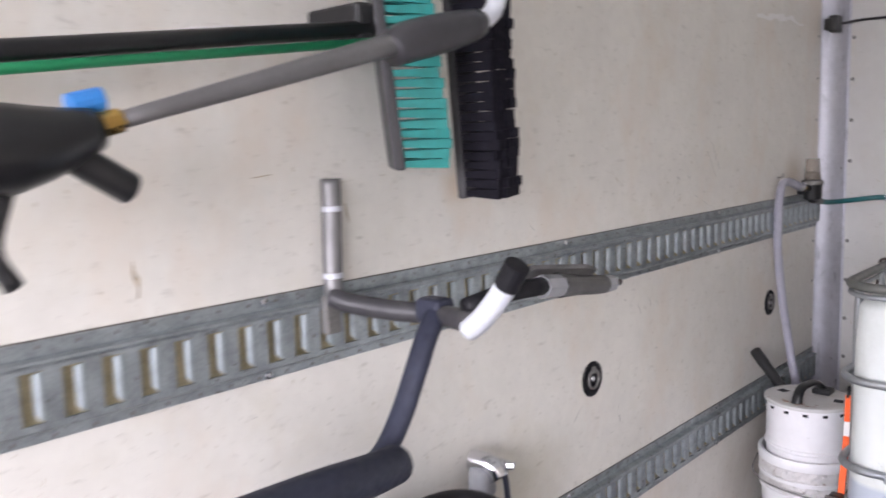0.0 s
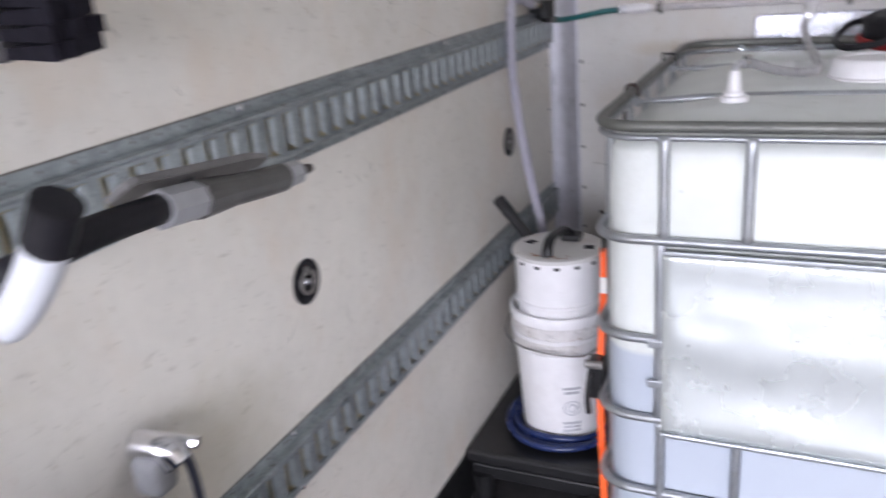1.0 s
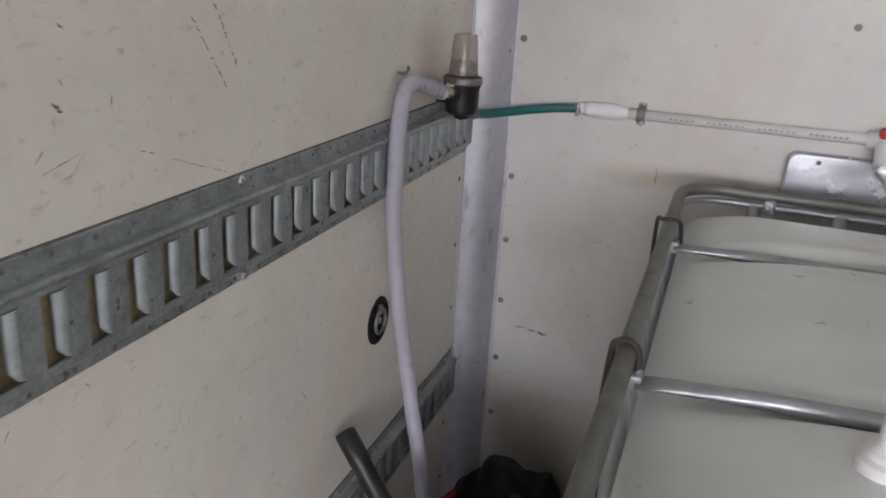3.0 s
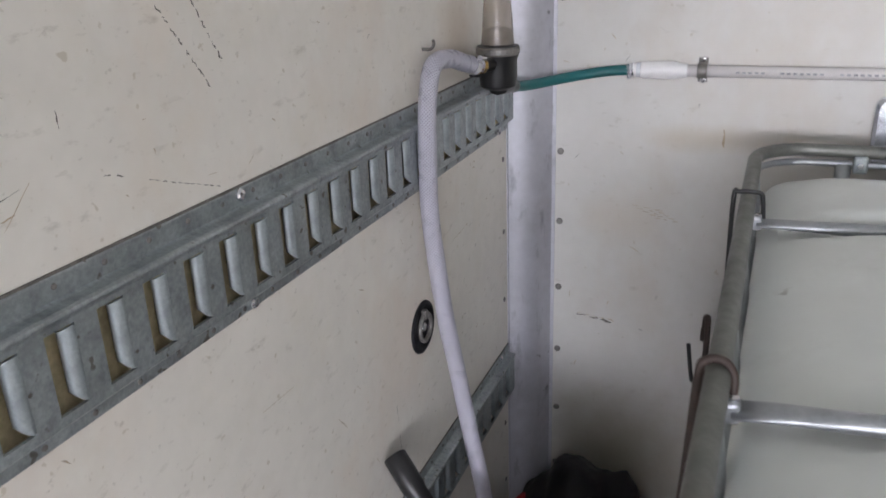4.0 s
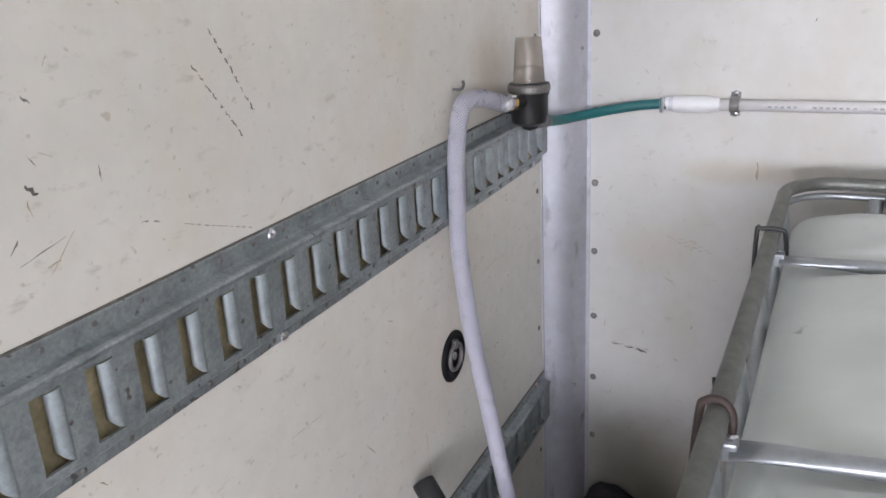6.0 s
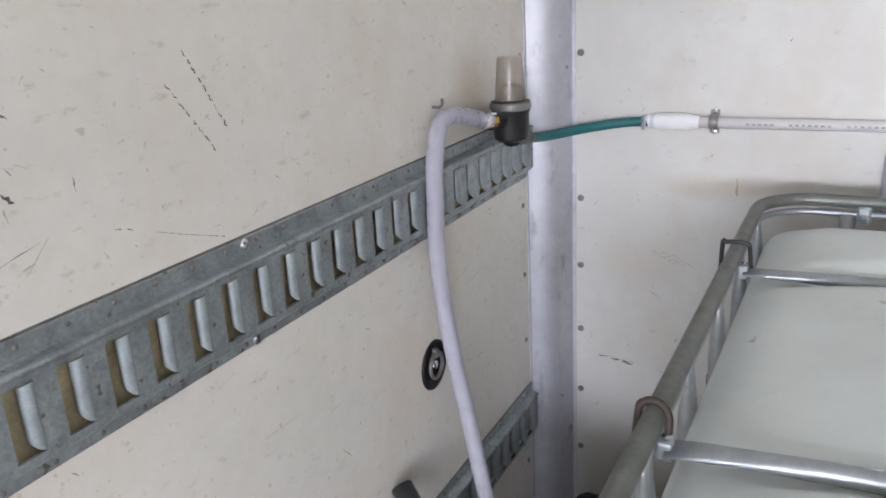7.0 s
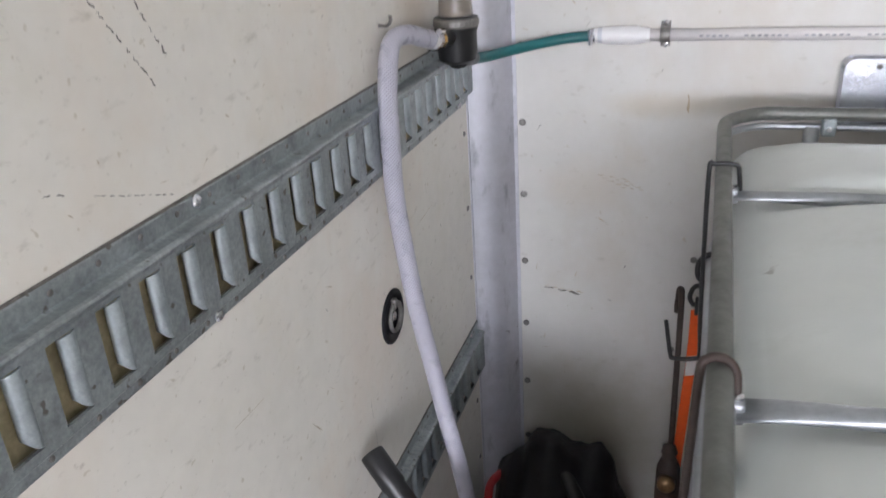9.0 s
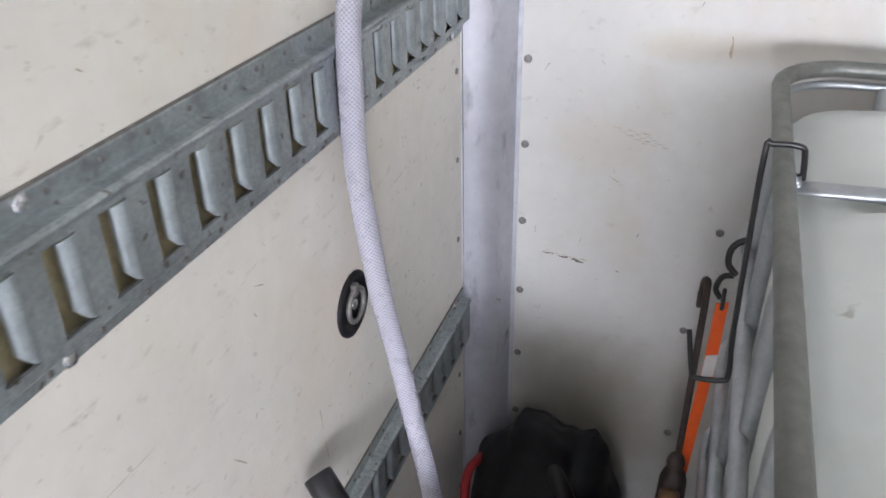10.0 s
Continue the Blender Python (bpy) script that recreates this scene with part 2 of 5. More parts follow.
def smudges(m, stretch, color, low, amount, seed):
    """Rubbed grey smudges with soft ends, drawn out one way."""
    nt = m.node_tree
    b = nt.nodes["Principled BSDF"]
    old = b.inputs["Base Color"].links[0].from_socket
    mp = nt.nodes.new("ShaderNodeMapping")
    mp.inputs["Location"].default_value, mp.inputs["Scale"].default_value = (seed, seed * 1.7, seed * 0.6), stretch
    nt.links.new(nt.nodes.new("ShaderNodeTexCoord").outputs["Object"], mp.inputs[0])
    n = nt.nodes.new("ShaderNodeTexNoise")
    n.inputs["Scale"].default_value, n.inputs["Detail"].default_value, n.inputs["Roughness"].default_value = 1.0, 5.0, 0.65
    nt.links.new(mp.outputs[0], n.inputs["Vector"])
    r = nt.nodes.new("ShaderNodeMapRange")
    r.inputs[1].default_value, r.inputs[2].default_value, r.inputs[3].default_value, r.inputs[4].default_value = low, low + 0.14, 0.0, amount
    nt.links.new(n.outputs["Fac"], r.inputs[0])
    x = nt.nodes.new("ShaderNodeMix")
    x.data_type = "RGBA"
    nt.links.new(r.outputs[0], x.inputs[0]), nt.links.new(old, x.inputs[6])
    x.inputs[7].default_value = (*color, 1)
    nt.links.new(x.outputs[2], b.inputs["Base Color"])


smudges(WALL, (1, 22, 60), (0.40, 0.37, 0.31), 0.60, 0.55, 3.1)
smudges(WALL, (1, 70, 110), (0.33, 0.30, 0.25), 0.635, 0.7, 8.3)
smudges(WALL, (1, 3.2, 2.0), (0.70, 0.60, 0.50), 0.50, 0.5, 1.2)
smudges(FRONT, (26, 1, 50), (0.36, 0.33, 0.28), 0.63, 0.5, 5.4)
smudges(FRONT, (3.0, 1, 2.0), (0.56, 0.50, 0.43), 0.52, 0.5, 2.7)
smudges(ALU, (25, 25, 9), (0.22, 0.22, 0.25), 0.58, 0.6, 4.4)
# Darker olive patch low on the front panel.
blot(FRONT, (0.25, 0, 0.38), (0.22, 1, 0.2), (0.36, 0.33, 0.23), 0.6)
blot(FRONT, (0.38, 0, 1.13), (0.16, 1, 0.03), (0.5, 0.43, 0.33), 0.5)
blot(FRONT, (0.2, 0, 0.96), (0.08, 1, 0.07), (0.58, 0.52, 0.45), 0.5)
blot(WALL, (0, -0.62, 0.42), (1, 0.3, 0.14), (0.5, 0.42, 0.35), 0.4)
# Brown grime on the wall round the strainer.
blot(WALL, (0, -0.33, 1.36), (1, 0.1, 0.09), (0.48, 0.38, 0.28), 0.55)
blot(WALL, (0, -2.1, 1.42), (1, 0.06, 0.04), (0.5, 0.36, 0.22), 0.4)
blot(WALL, (0, -1.95, 0.78), (1, 0.22, 0.12), (0.5, 0.45, 0.33), 0.45)


# ---- mesh helpers ----
def link(name, me, material, parent=None, label="", smooth=False, category="", group="", kind=""):
    me.materials.append(material)
    if smooth:
        me.polygons.foreach_set("use_smooth", [True] * len(me.polygons))
    ob = new(name, me)
    ob.parent = parent
    return tagged(ob, label, category, group, kind)


def part(name, bm, material, parent, label="", smooth=False, **tags):
    bmesh.ops.recalc_face_normals(bm, faces=bm.faces)
    me = bpy.data.meshes.new(name)
    bm.to_mesh(me)
    bm.free()
    return link(name, me, material, parent, label, smooth, **tags)


def thing(name, at, label, category, group=""):
    ob = new(name)
    ob.empty_display_size = 0.05
    ob.location = at
    bpy.context.view_layer.update()
    return tagged(ob, label, category, group)


def shift(ob, parent):
    """Meshes are written in room coordinates; hang one under its thing without moving it."""
    ob.parent = parent
    ob.matrix_parent_inverse = Matrix.Translation(parent.location).inverted()
    return ob


def P(name, bm, material, parent, label="", smooth=False):
    ob = part(name, bm, material, None, label, smooth)
    if parent is not None:
        if parent.type == "EMPTY":
            shift(ob, parent)
        else:
            ob.parent = parent
            ob.matrix_parent_inverse = Matrix()
    return ob


def box(x0, x1, y0, y1, z0, z1, bevel=0.0, seg=2, bm=None):
    bm = bm or bmesh.new()
    r = bmesh.ops.create_cube(bm, size=1.0, matrix=Matrix.Translation(((x0 + x1) / 2, (y0 + y1) / 2, (z0 + z1) / 2)) @ Matrix.Diagonal((x1 - x0, y1 - y0, z1 - z0, 1)))
    if bevel:
        edges = list({e for v in r["verts"] for e in v.link_edges})
        bmesh.ops.bevel(bm, geom=edges, offset=bevel, segments=seg, affect="EDGES", profile=0.5)
    return bm


def spline(points, per=6):
    """Points of a smooth line through the given ones."""
    pts = [np.array(p, float) for p in points]
    pts = [2 * pts[0] - pts[1], *pts, 2 * pts[-1] - pts[-2]]
    out = []
    for i in range(1, len(pts) - 2):
        a, b, c, d = pts[i - 1:i + 3]
        for k in range(per):
            t = k / per
            out.append(0.5 * (2 * b + (c - a) * t + (2 * a - 5 * b + 4 * c - d) * t * t + (3 * b - a - 3 * c + d) * t ** 3))
    return out + [pts[-2]]


def tube(points, radius, sides=12, per=6, closed=False, smooth_line=True, flat=None, bm=None, up=(0, 0, 1), caps=True, uv=False):
    """A tube along a line. radius: number or function of 0..1; flat: function of 0..1 that gives (width, height) factors."""
    bm = bm or bmesh.new()
    line = spline(points, per) if smooth_line else [np.array(p, float) for p in points]
    n = len(line)
    rings, side = [], np.array(up, float)
    length = 0.0
    lay = bm.loops.layers.uv.new("UVMap") if uv else None
    lens = []
    for i, p in enumerate(line):
        if closed:
            t = line[(i + 1) % n] - line[i - 1]
        else:
            t = line[min(i + 1, n - 1)] - line[max(i - 1, 0)]
        t = t / (np.linalg.norm(t) + 1e-12)
        side = side - t * np.dot(side, t)
        if np.linalg.norm(side) < 1e-4:
            side = np.cross(t, (1, 0.1, 0.2))
        side = side / np.linalg.norm(side)
        other = np.cross(t, side)
        f = i / max(1, n - 1)
        r = radius(f) if callable(radius) else radius
        fw, fh = flat(f) if flat else (1, 1)
        ring = [bm.verts.new(p + r * (fw * math.cos(a) * other + fh * math.sin(a) * side)) for a in (2 * math.pi * k / sides for k in range(sides))]
        rings.append(ring)
        if i:
            length += float(np.linalg.norm(p - line[i - 1]))
        lens.append(length)
    for i in range(n if closed else n - 1):
        a, b = rings[i], rings[(i + 1) % n]
        for k in range(sides):
            f = bm.faces.new((a[k], a[(k + 1) % sides], b[(k + 1) % sides], b[k]))
            if lay:
                for lp, (u, v) in zip(f.loops, ((k, lens[i]), (k + 1, lens[i]), (k + 1, lens[(i + 1) % n]), (k, lens[(i + 1) % n]))):
                    lp[lay].uv = (u / sides * 9.0, v / 0.0084)
    if not closed and caps:
        bm.faces.new(rings[0][::-1]), bm.faces.new(rings[-1])
    return bm


def rod(a, b, r, sides=16, r2=None, bm=None):
    return tube([a, b], (lambda f: r + (r2 - r) * f) if r2 is not None else r, sides, smooth_line=False, bm=bm, up=(0.3, 0.2, 1))


def lathe(profile, centre=(0, 0, 0), axis="z", sides=32, bm=None, m=None):
    """A turned shape from (radius, height) pairs."""
    bm = bm or bmesh.new()
    rings = []
    for r, h in profile:
        ring = []
        for k in range(sides):
            a = 2 * math.pi * k / sides
            c, s = r * math.cos(a), r * math.sin(a)
            v = Vector({"z": (c, s, h), "x": (h, c, s), "y": (s, h, c)}[axis])
            ring.append(bm.verts.new((m @ v if m else v) + Vector(centre)))
        rings.append(ring)
    for a, b in zip(rings, rings[1:]):
        for k in range(sides):
            bm.faces.new((a[k], a[(k + 1) % sides], b[(k + 1) % sides], b[k]))
    if profile[0][0] > 1e-6:
        bm.faces.new(rings[0][::-1])
    if profile[-1][0] > 1e-6:
        bm.faces.new(rings[-1])
    bmesh.ops.remove_doubles(bm, verts=bm.verts, dist=1e-6)
    return bm


def auto(ob, angle=35):
    """Smooth faces, sharp at edges above the angle."""
    me = ob.data
    bm = bmesh.new()
    bm.from_mesh(me)
    for f in bm.faces:
        f.smooth = True
    for e in bm.edges:
        e.smooth = not (len(e.link_faces) == 2 and e.calc_face_angle(0) > radians(angle))
    bm.to_mesh(me)
    bm.free()
    return ob

# ---- the box body: floor, walls, roof ----
def slab(name, b, material, label, category=""):
    ob = part(name, b, material, None, label, kind="structure")
    return ob


slab("floor", box(-0.06, 2.46, -4.8, 0.06, -0.08, 0.0), FLOOR, "dark worn floor of the truck body")
wall_left = slab("wall_left", box(-0.05, 0.0, -4.8, 0.05, 0.0, 2.4), WALL, "cream scuffed panel wall with two slotted rails")
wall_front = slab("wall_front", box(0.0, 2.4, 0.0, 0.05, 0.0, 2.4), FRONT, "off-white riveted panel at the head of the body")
slab("wall_right", box(2.4, 2.45, -4.8, 0.05, 0.0, 2.4), WALL, "cream panel wall of the truck body")
slab("ceiling", box(-0.05, 2.45, -4.8, 0.05, 2.4, 2.44), ROOF, "pale roof sheet of the truck body")
# Unseen header, added to cut the sky light on the upper walls.
slab("rear_shade_header", box(0.0, 2.4, -4.8, -4.72, 1.97, 2.4), ALU, "unseen header added over the open rear end to shade the upper walls")
slab("ground", box(-200, 200, -200, 200, -1.1, -1.0), YARD, "grey concrete yard around the truck body")


slab("baseboard", box(0.0005, 0.0035, -4.7, -0.087, 0.0, 0.15), BLACKP, "black kick strip along the foot of the wall")


def corner_post():
    """Rolled aluminium corner profile: two flanges and a rounded face between them."""
    line = [(0.0, -0.086), (0.002, -0.086), (0.002, -0.079), (0.006, -0.077)]
    a, c = Vector((0.006, -0.077)), Vector((0.069, -0.008))
    for i in range(1, 16):
        f = i / 16
        p = a.lerp(c, f) + Vector((0.74, -0.67)) * (0.015 * math.sin(math.pi * f))
        line.append((p.x, p.y))
    line += [(0.069, -0.008), (0.071, -0.002), (0.078, -0.002), (0.078, 0.0), (0.0, 0.0)]
    bm = bmesh.new()
    lo = [bm.verts.new((x, y, 0.001)) for x, y in line]
    hi = [bm.verts.new((x, y, 2.399)) for x, y in line]
    for i in range(len(line)):
        j = (i + 1) % len(line)
        bm.faces.new((lo[i], lo[j], hi[j], hi[i]))
    bm.faces.new(lo[::-1]), bm.faces.new(hi)
    ob = part("corner_post", bm, ALU, None, "lavender-grey aluminium corner post with scuffs", kind="structure")
    return auto(ob, 30)


corner_post()


def rivet_mesh(r, h):
    bm = lathe([(r, 0), (r * 0.96, h * 0.45), (r * 0.7, h * 0.85), (r * 0.3, h), (0, h)], sides=10)
    me = bpy.data.meshes.new("rivet")
    bmesh.ops.recalc_face_normals(bm, faces=bm.faces)
    bm.to_mesh(me)
    bm.free()
    me.materials.append(SCREW)
    return me


RIVET, SMALL, SIDE = rivet_mesh(0.0072, 0.0032), rivet_mesh(0.0028, 0.0014), rivet_mesh(0.0055, 0.0025)


def rivet(me, parent, x, y, z, rx, ry, name="rivet"):
    ob = new(name, me)
    ob.parent = parent
    ob.matrix_basis = pose(x, y, z, rx, ry, 0)
    return ob


for k in range(14):
    z = 1.39 - 0.1497 * (k - 5)
    if z > 0.05:
        rivet(RIVET, wall_front, 0.088, 0.0, z, 90, 0)
    rivet(SIDE, wall_left, 0.0, -0.109, z + 0.005, 0, 90)
for x, z in ((0.428, 0.820), (0.395, 0.612), (0.397, 0.364), (0.72, 1.46), (1.05, 1.46)):
    rivet(RIVET, wall_front, x, 0.0, z, 90, 0)


def scuff(parent, plane, a, b, width, material=MARK, dashes=1, seed=1):
    """A thin scratch of irregular strokes on a wall; a and b are (along, up)."""
    rng = random.Random(seed)
    width *= 0.62
    bm = bmesh.new()
    a, b = Vector(a), Vector(b)
    d = (b - a)
    n = Vector((-d.y, d.x)).normalized()
    def at(p):
        return (0.0006, p.x, p.y) if plane == "x" else (p.x, -0.0006, p.y)
    for k in range(dashes):
        f0, f1 = (k + (0.3 * rng.random() if dashes > 1 else 0)) / dashes, (k + (0.68 + 0.32 * rng.random() if dashes > 1 else 1)) / dashes
        prev = None
        for i in range(5):
            f = f0 + (f1 - f0) * i / 4
            w = width * (0.7 if dashes > 4 else 1) * rng.choice((0.5, 1, 1)) * (0.25 + 0.75 * math.sin(math.pi * (i + 0.3) / 4.6)) * rng.uniform(0.6, 1.2)
            c = a + d * f + n * rng.uniform(-0.35, 0.35) * width
            pair = (bm.verts.new(at(c - n * w / 2)), bm.verts.new(at(c + n * w / 2)))
            if prev:
                bm.faces.new((prev[0], pair[0], pair[1], prev[1]))
            prev = pair
    ob = part("scuff_mark", bm, material, None)
    ob.parent = parent
    return ob


L, F = wall_left, wall_front
scuff(L, "x", (-0.993, 1.487), (-0.941, 1.400), 0.0056, dashes=9, seed=2)
scuff(L, "x", (-1.020, 1.456), (-0.963, 1.380), 0.0050, dashes=8, seed=3)
scuff(L, "x", (-1.106, 1.336), (-1.085, 1.330), 0.0026, dashes=2, seed=4)
scuff(L, "x", (-1.06, 1.320), (-0.968, 1.288), 0.0026, dashes=11, seed=5)
scuff(L, "x", (-1.205, 1.393), (-1.196, 1.384), 0.007, seed=6)
scuff(L, "x", (-1.222, 1.337), (-1.180, 1.347), 0.0018, seed=7)
scuff(L, "x", (-1.20, 1.322), (-1.172, 1.349), 0.0016, MARKL, seed=27)
scuff(L, "x", (-1.193, 1.455), (-1.186, 1.449), 0.004, seed=28)
scuff(L, "x", (-1.55, 1.428), (-1.508, 1.391), 0.0030, MARKL, dashes=2, seed=29)
scuff(L, "x", (-1.487, 1.10), (-1.475, 1.092), 0.004, dashes=2, seed=43)
scuff(L, "x", (-1.52, 0.90), (-1.505, 0.945), 0.0026, seed=44)
scuff(L, "x", (-1.268, 1.382), (-1.258, 1.377), 0.005, MARKL, seed=45)
scuff(L, "x", (-0.381, 1.026), (-0.309, 1.033), 0.0024, MARKL, dashes=4, seed=8)
scuff(L, "x", (-0.722, 1.078), (-0.706, 1.07), 0.0022, MARKL, seed=9)
scuff(L, "x", (-0.634, 0.86), (-0.626, 0.755), 0.0020, dashes=2, seed=10)
scuff(L, "x", (-0.95, 1.03), (-0.89, 1.028), 0.0014, MARKL, seed=11)
scuff(L, "x", (-0.80, 0.93), (-0.78, 0.905), 0.0026, MARKL, seed=12)
scuff(L, "x", (-1.06, 0.93), (-1.04, 0.905), 0.002, MARKL, seed=13)
scuff(L, "x", (-1.72, 0.845), (-1.69, 0.87), 0.0022, seed=14)
scuff(L, "x", (-1.52, 0.84), (-1.51, 0.79), 0.0022, seed=15)
scuff(L, "x", (-1.42, 1.08), (-1.405, 1.05), 0.003, seed=16)
scuff(L, "x", (-1.36, 1.085), (-1.35, 1.06), 0.003, seed=17)
scuff(L, "x", (-1.98, 1.43), (-1.96, 1.405), 0.003, seed=18)
scuff(L, "x", (-1.88, 1.33), (-1.862, 1.312), 0.0026, seed=19)
scuff(L, "x", (-2.42, 1.44), (-2.36, 1.447), 0.002, MARKL, seed=20)
scuff(L, "x", (-2.56, 1.46), (-2.52, 1.463), 0.003, MARKL, seed=21)
scuff(L, "x", (-2.75, 1.36), (-2.745, 1.31), 0.012, MARKL, seed=22)
scuff(L, "x", (-2.38, 1.41), (-2.375, 1.375), 0.009, MARKL, seed=23)
scuff(F, "y", (0.125, 0.736), (0.212, 0.727), 0.0058, MARKL, dashes=5, seed=26)
scuff(F, "y", (0.122, 0.735), (0.206, 0.723), 0.0085, dashes=3, seed=24)
for i in range(5):
    scuff(F, "y", (0.232 + 0.012 * i, 0.990 - 0.006 * i), (0.297 + 0.008 * i, 0.981 - 0.005 * i), 0.0024, MARKL, dashes=3, seed=30 + i)
scuff(F, "y", (0.397, 1.150), (0.399, 1.115), 0.009, MARKL, seed=40)
scuff(F, "y", (0.262, 0.715), (0.27, 0.714), 0.003, seed=41)
scuff(F, "y", (0.235, 0.90), (0.255, 0.89), 0.004, MARKL, seed=42)
rng = random.Random(7)
for i in range(46):
    y, z = rng.uniform(-2.9, -0.15), rng.uniform(0.72, 1.62)
    if 1.14 < z < 1.29:
        continue
    a, ln = rng.uniform(0, 3.1), rng.uniform(0.004, 0.014)
    scuff(L, "x", (y, z), (y + ln * math.cos(a), z + ln * math.sin(a)), rng.uniform(0.0008, 0.0024), MARKL if i % 3 else MARK, seed=60 + i)


for i in range(90):
    y, z = rng.uniform(-1.35, -0.16), rng.uniform(0.74, 1.55)
    if 1.14 < z < 1.29:
        continue
    a, ln = rng.choice((0.2, 0.9, 1.9, 2.5)) + rng.uniform(-0.3, 0.3), rng.uniform(0.003, 0.014)
    scuff(L, "x", (y, z), (y + ln * math.cos(a), z + ln * math.sin(a)), rng.uniform(0.0010, 0.0030), MARKL if i % 4 else MARK, seed=200 + i)
for i in range(26):
    x, z = rng.uniform(0.1, 0.6), rng.uniform(0.55, 1.5)
    a, ln = rng.uniform(0, 3.1), rng.uniform(0.003, 0.016)
    scuff(F, "y", (x, z), (x + ln * math.cos(a), z + ln * math.sin(a)), rng.uniform(0.0010, 0.0028), MARKL if i % 4 else MARK, seed=400 + i)
for i in range(4):
    scuff(L, "x", (-0.68 + 0.09 * i, 1.865 + 0.012 * (i % 2)), (-0.54 + 0.09 * i, 1.872 + 0.01 * (i % 3)), 0.03, WHITEWASH, seed=500 + i)


# ---- cable with its clip at the head of the corner post ----
def cable_clip():
    t = thing("cable_clip", (0.045, -0.06, 1.860), "black cable clip and cable on the corner post", "cable")
    P("clip_body", box(0.030, 0.062, -0.105, -0.045, 1.855, 1.915, 0.006), BLACKP, t)
    P("clip_base", box(0.012, 0.034, -0.098, -0.052, 1.865, 1.905, 0.003), BLACKP, t)
    P("cable", tube([(0.055, -0.06, 1.885), (0.085, -0.02, 1.894), (0.13, -0.006, 1.898), (0.3, -0.006, 1.894), (0.7, -0.006, 1.890), (1.5, -0.006, 1.890)], 0.0048, 8, 6), BLACKP, t, smooth=True)


cable_clip()


# ---- slotted cargo rails on the left wall ----
PITCH = 0.0502


def cargo_rail(z0, y0, y1, label):
    """Pressed steel rail 127 mm high: flanges on the wall, a raised web with slots and their inward tabs."""
    rail = thing("cargo_rail", (0, (y0 + y1) / 2, z0), label, "cargo rail", "slotted rails on the wall")
    verts, faces = [], []

    def quad(*p, v=verts, f=faces):
        n = len(v)
        v.extend(p)
        f.append(tuple(range(n, n + len(p))))

    X = 0.0150
    prof = [(0.0, 0.0), (0.0025, 0.0), (0.0025, 0.0125), (X - 0.003, 0.0165), (X, 0.0195)]
    # rolled bead along the upper fold, then a flange that leans off the wall
    top = [(X, 0.0965), (X + 0.0006, 0.0985), (X + 0.0022, 0.1002), (X + 0.0028, 0.1022), (X + 0.0020, 0.1042), (X - 0.0010, 0.1056), (0.0040, 0.1064), (0.0012, 0.1078), (0.0030, 0.1255), (0.0026, 0.127), (0.0, 0.127)]
    for line in (prof, top):
        for (xa, za), (xb, zb) in zip(line, line[1:]):
            quad((xa, y0, z0 + za), (xa, y1, z0 + za), (xb, y1, z0 + zb), (xb, y0, z0 + zb))
    za, zb = z0 + 0.0195, z0 + 0.0965
    s0, s1 = z0 + 0.0275, z0 + 0.0925
    k0, k1 = math.ceil(-y1 / PITCH), math.floor(-y0 / PITCH)
    edges, slots = [y1], []
    for k in range(k0, k1):
        yr = -PITCH * k - 0.0188
        yl = yr - 0.0280
        if yr > y1 - 0.004 or yl < y0 + 0.004:
            continue
        quad((X, yr, za), (X, edges[-1], za), (X, edges[-1], zb), (X, yr, zb))
        quad((X, yl, za), (X, yr, za), (X, yr, s0), (X, yl, s0))
        quad((X, yl, s1), (X, yr, s1), (X, yr, zb), (X, yl, zb))
        edges.append(yl)
        # sheet edge round the slot
        B = X - 0.0028
        ring = [(yl, s0), (yr, s0), (yr, s1), (yl, s1)]
        for (ya, qa), (yb, qb) in zip(ring, ring[1:] + ring[:1]):
            quad((X, ya, qa), (X, yb, qb), (B, yb, qb), (B, ya, qa))
        slots.append(yr)
    quad((X, y0, za), (X, edges[-1], za), (X, edges[-1], zb), (X, y0, zb))
    for y in (y0, y1):
        quad(*[(x, y, z0 + z) for x, z in prof + top])
    for name, v, f, m in (("web", verts, faces, GALV),):
        me = bpy.data.meshes.new(name)
        me.from_pydata(v, [], f)
        bm = bmesh.new()
        bm.from_mesh(me)
        bmesh.ops.remove_doubles(bm, verts=bm.verts, dist=1e-5)
        shift(P(name, bm, m, None, smooth=False), rail)
    # Olive-brown strip behind the web, visible through the slots.
    P("wall_behind", box(0.0004, 0.0014, y0, y1, z0 + 0.021, z0 + 0.095), OLIVE, rail, "olive-brown strip showing through the slots")
    # Thin dark strip just above the rail's upper edge.
    P("edge_line", box(0.0004, 0.0022, y0, y1, z0 + 0.1272, z0 + 0.1292), MARK, rail, "dark line along the upper edge")
    for yr in slots:
        ob = new("slot_tab", TAB)
        ob.matrix_basis = pose(X, yr, z0 + 0.0275)
        shift(ob, rail)
    for i in range(4):
        y = -0.1405 - 0.8035 * i
        for dz in (0.0055, 0.1205):
            ob = new("bolt", BOLT)
            ob.matrix_basis = pose(0.0025, y, z0 + dz, 0, 90, 0)
            shift(ob, rail)
    k = 0
    y = y1 - 0.02
    while y > y0 + 0.01 and k < 58:
        for dz in (0.0055, 0.119):
            ob = new("rivet", SMALL)
            ob.matrix_basis = pose(0.0025, y - (0.012 if dz > 0.1 else 0), z0 + dz, 0, 90, 0)
            shift(ob, rail)
        y -= 0.0502
        k += 1
    return rail


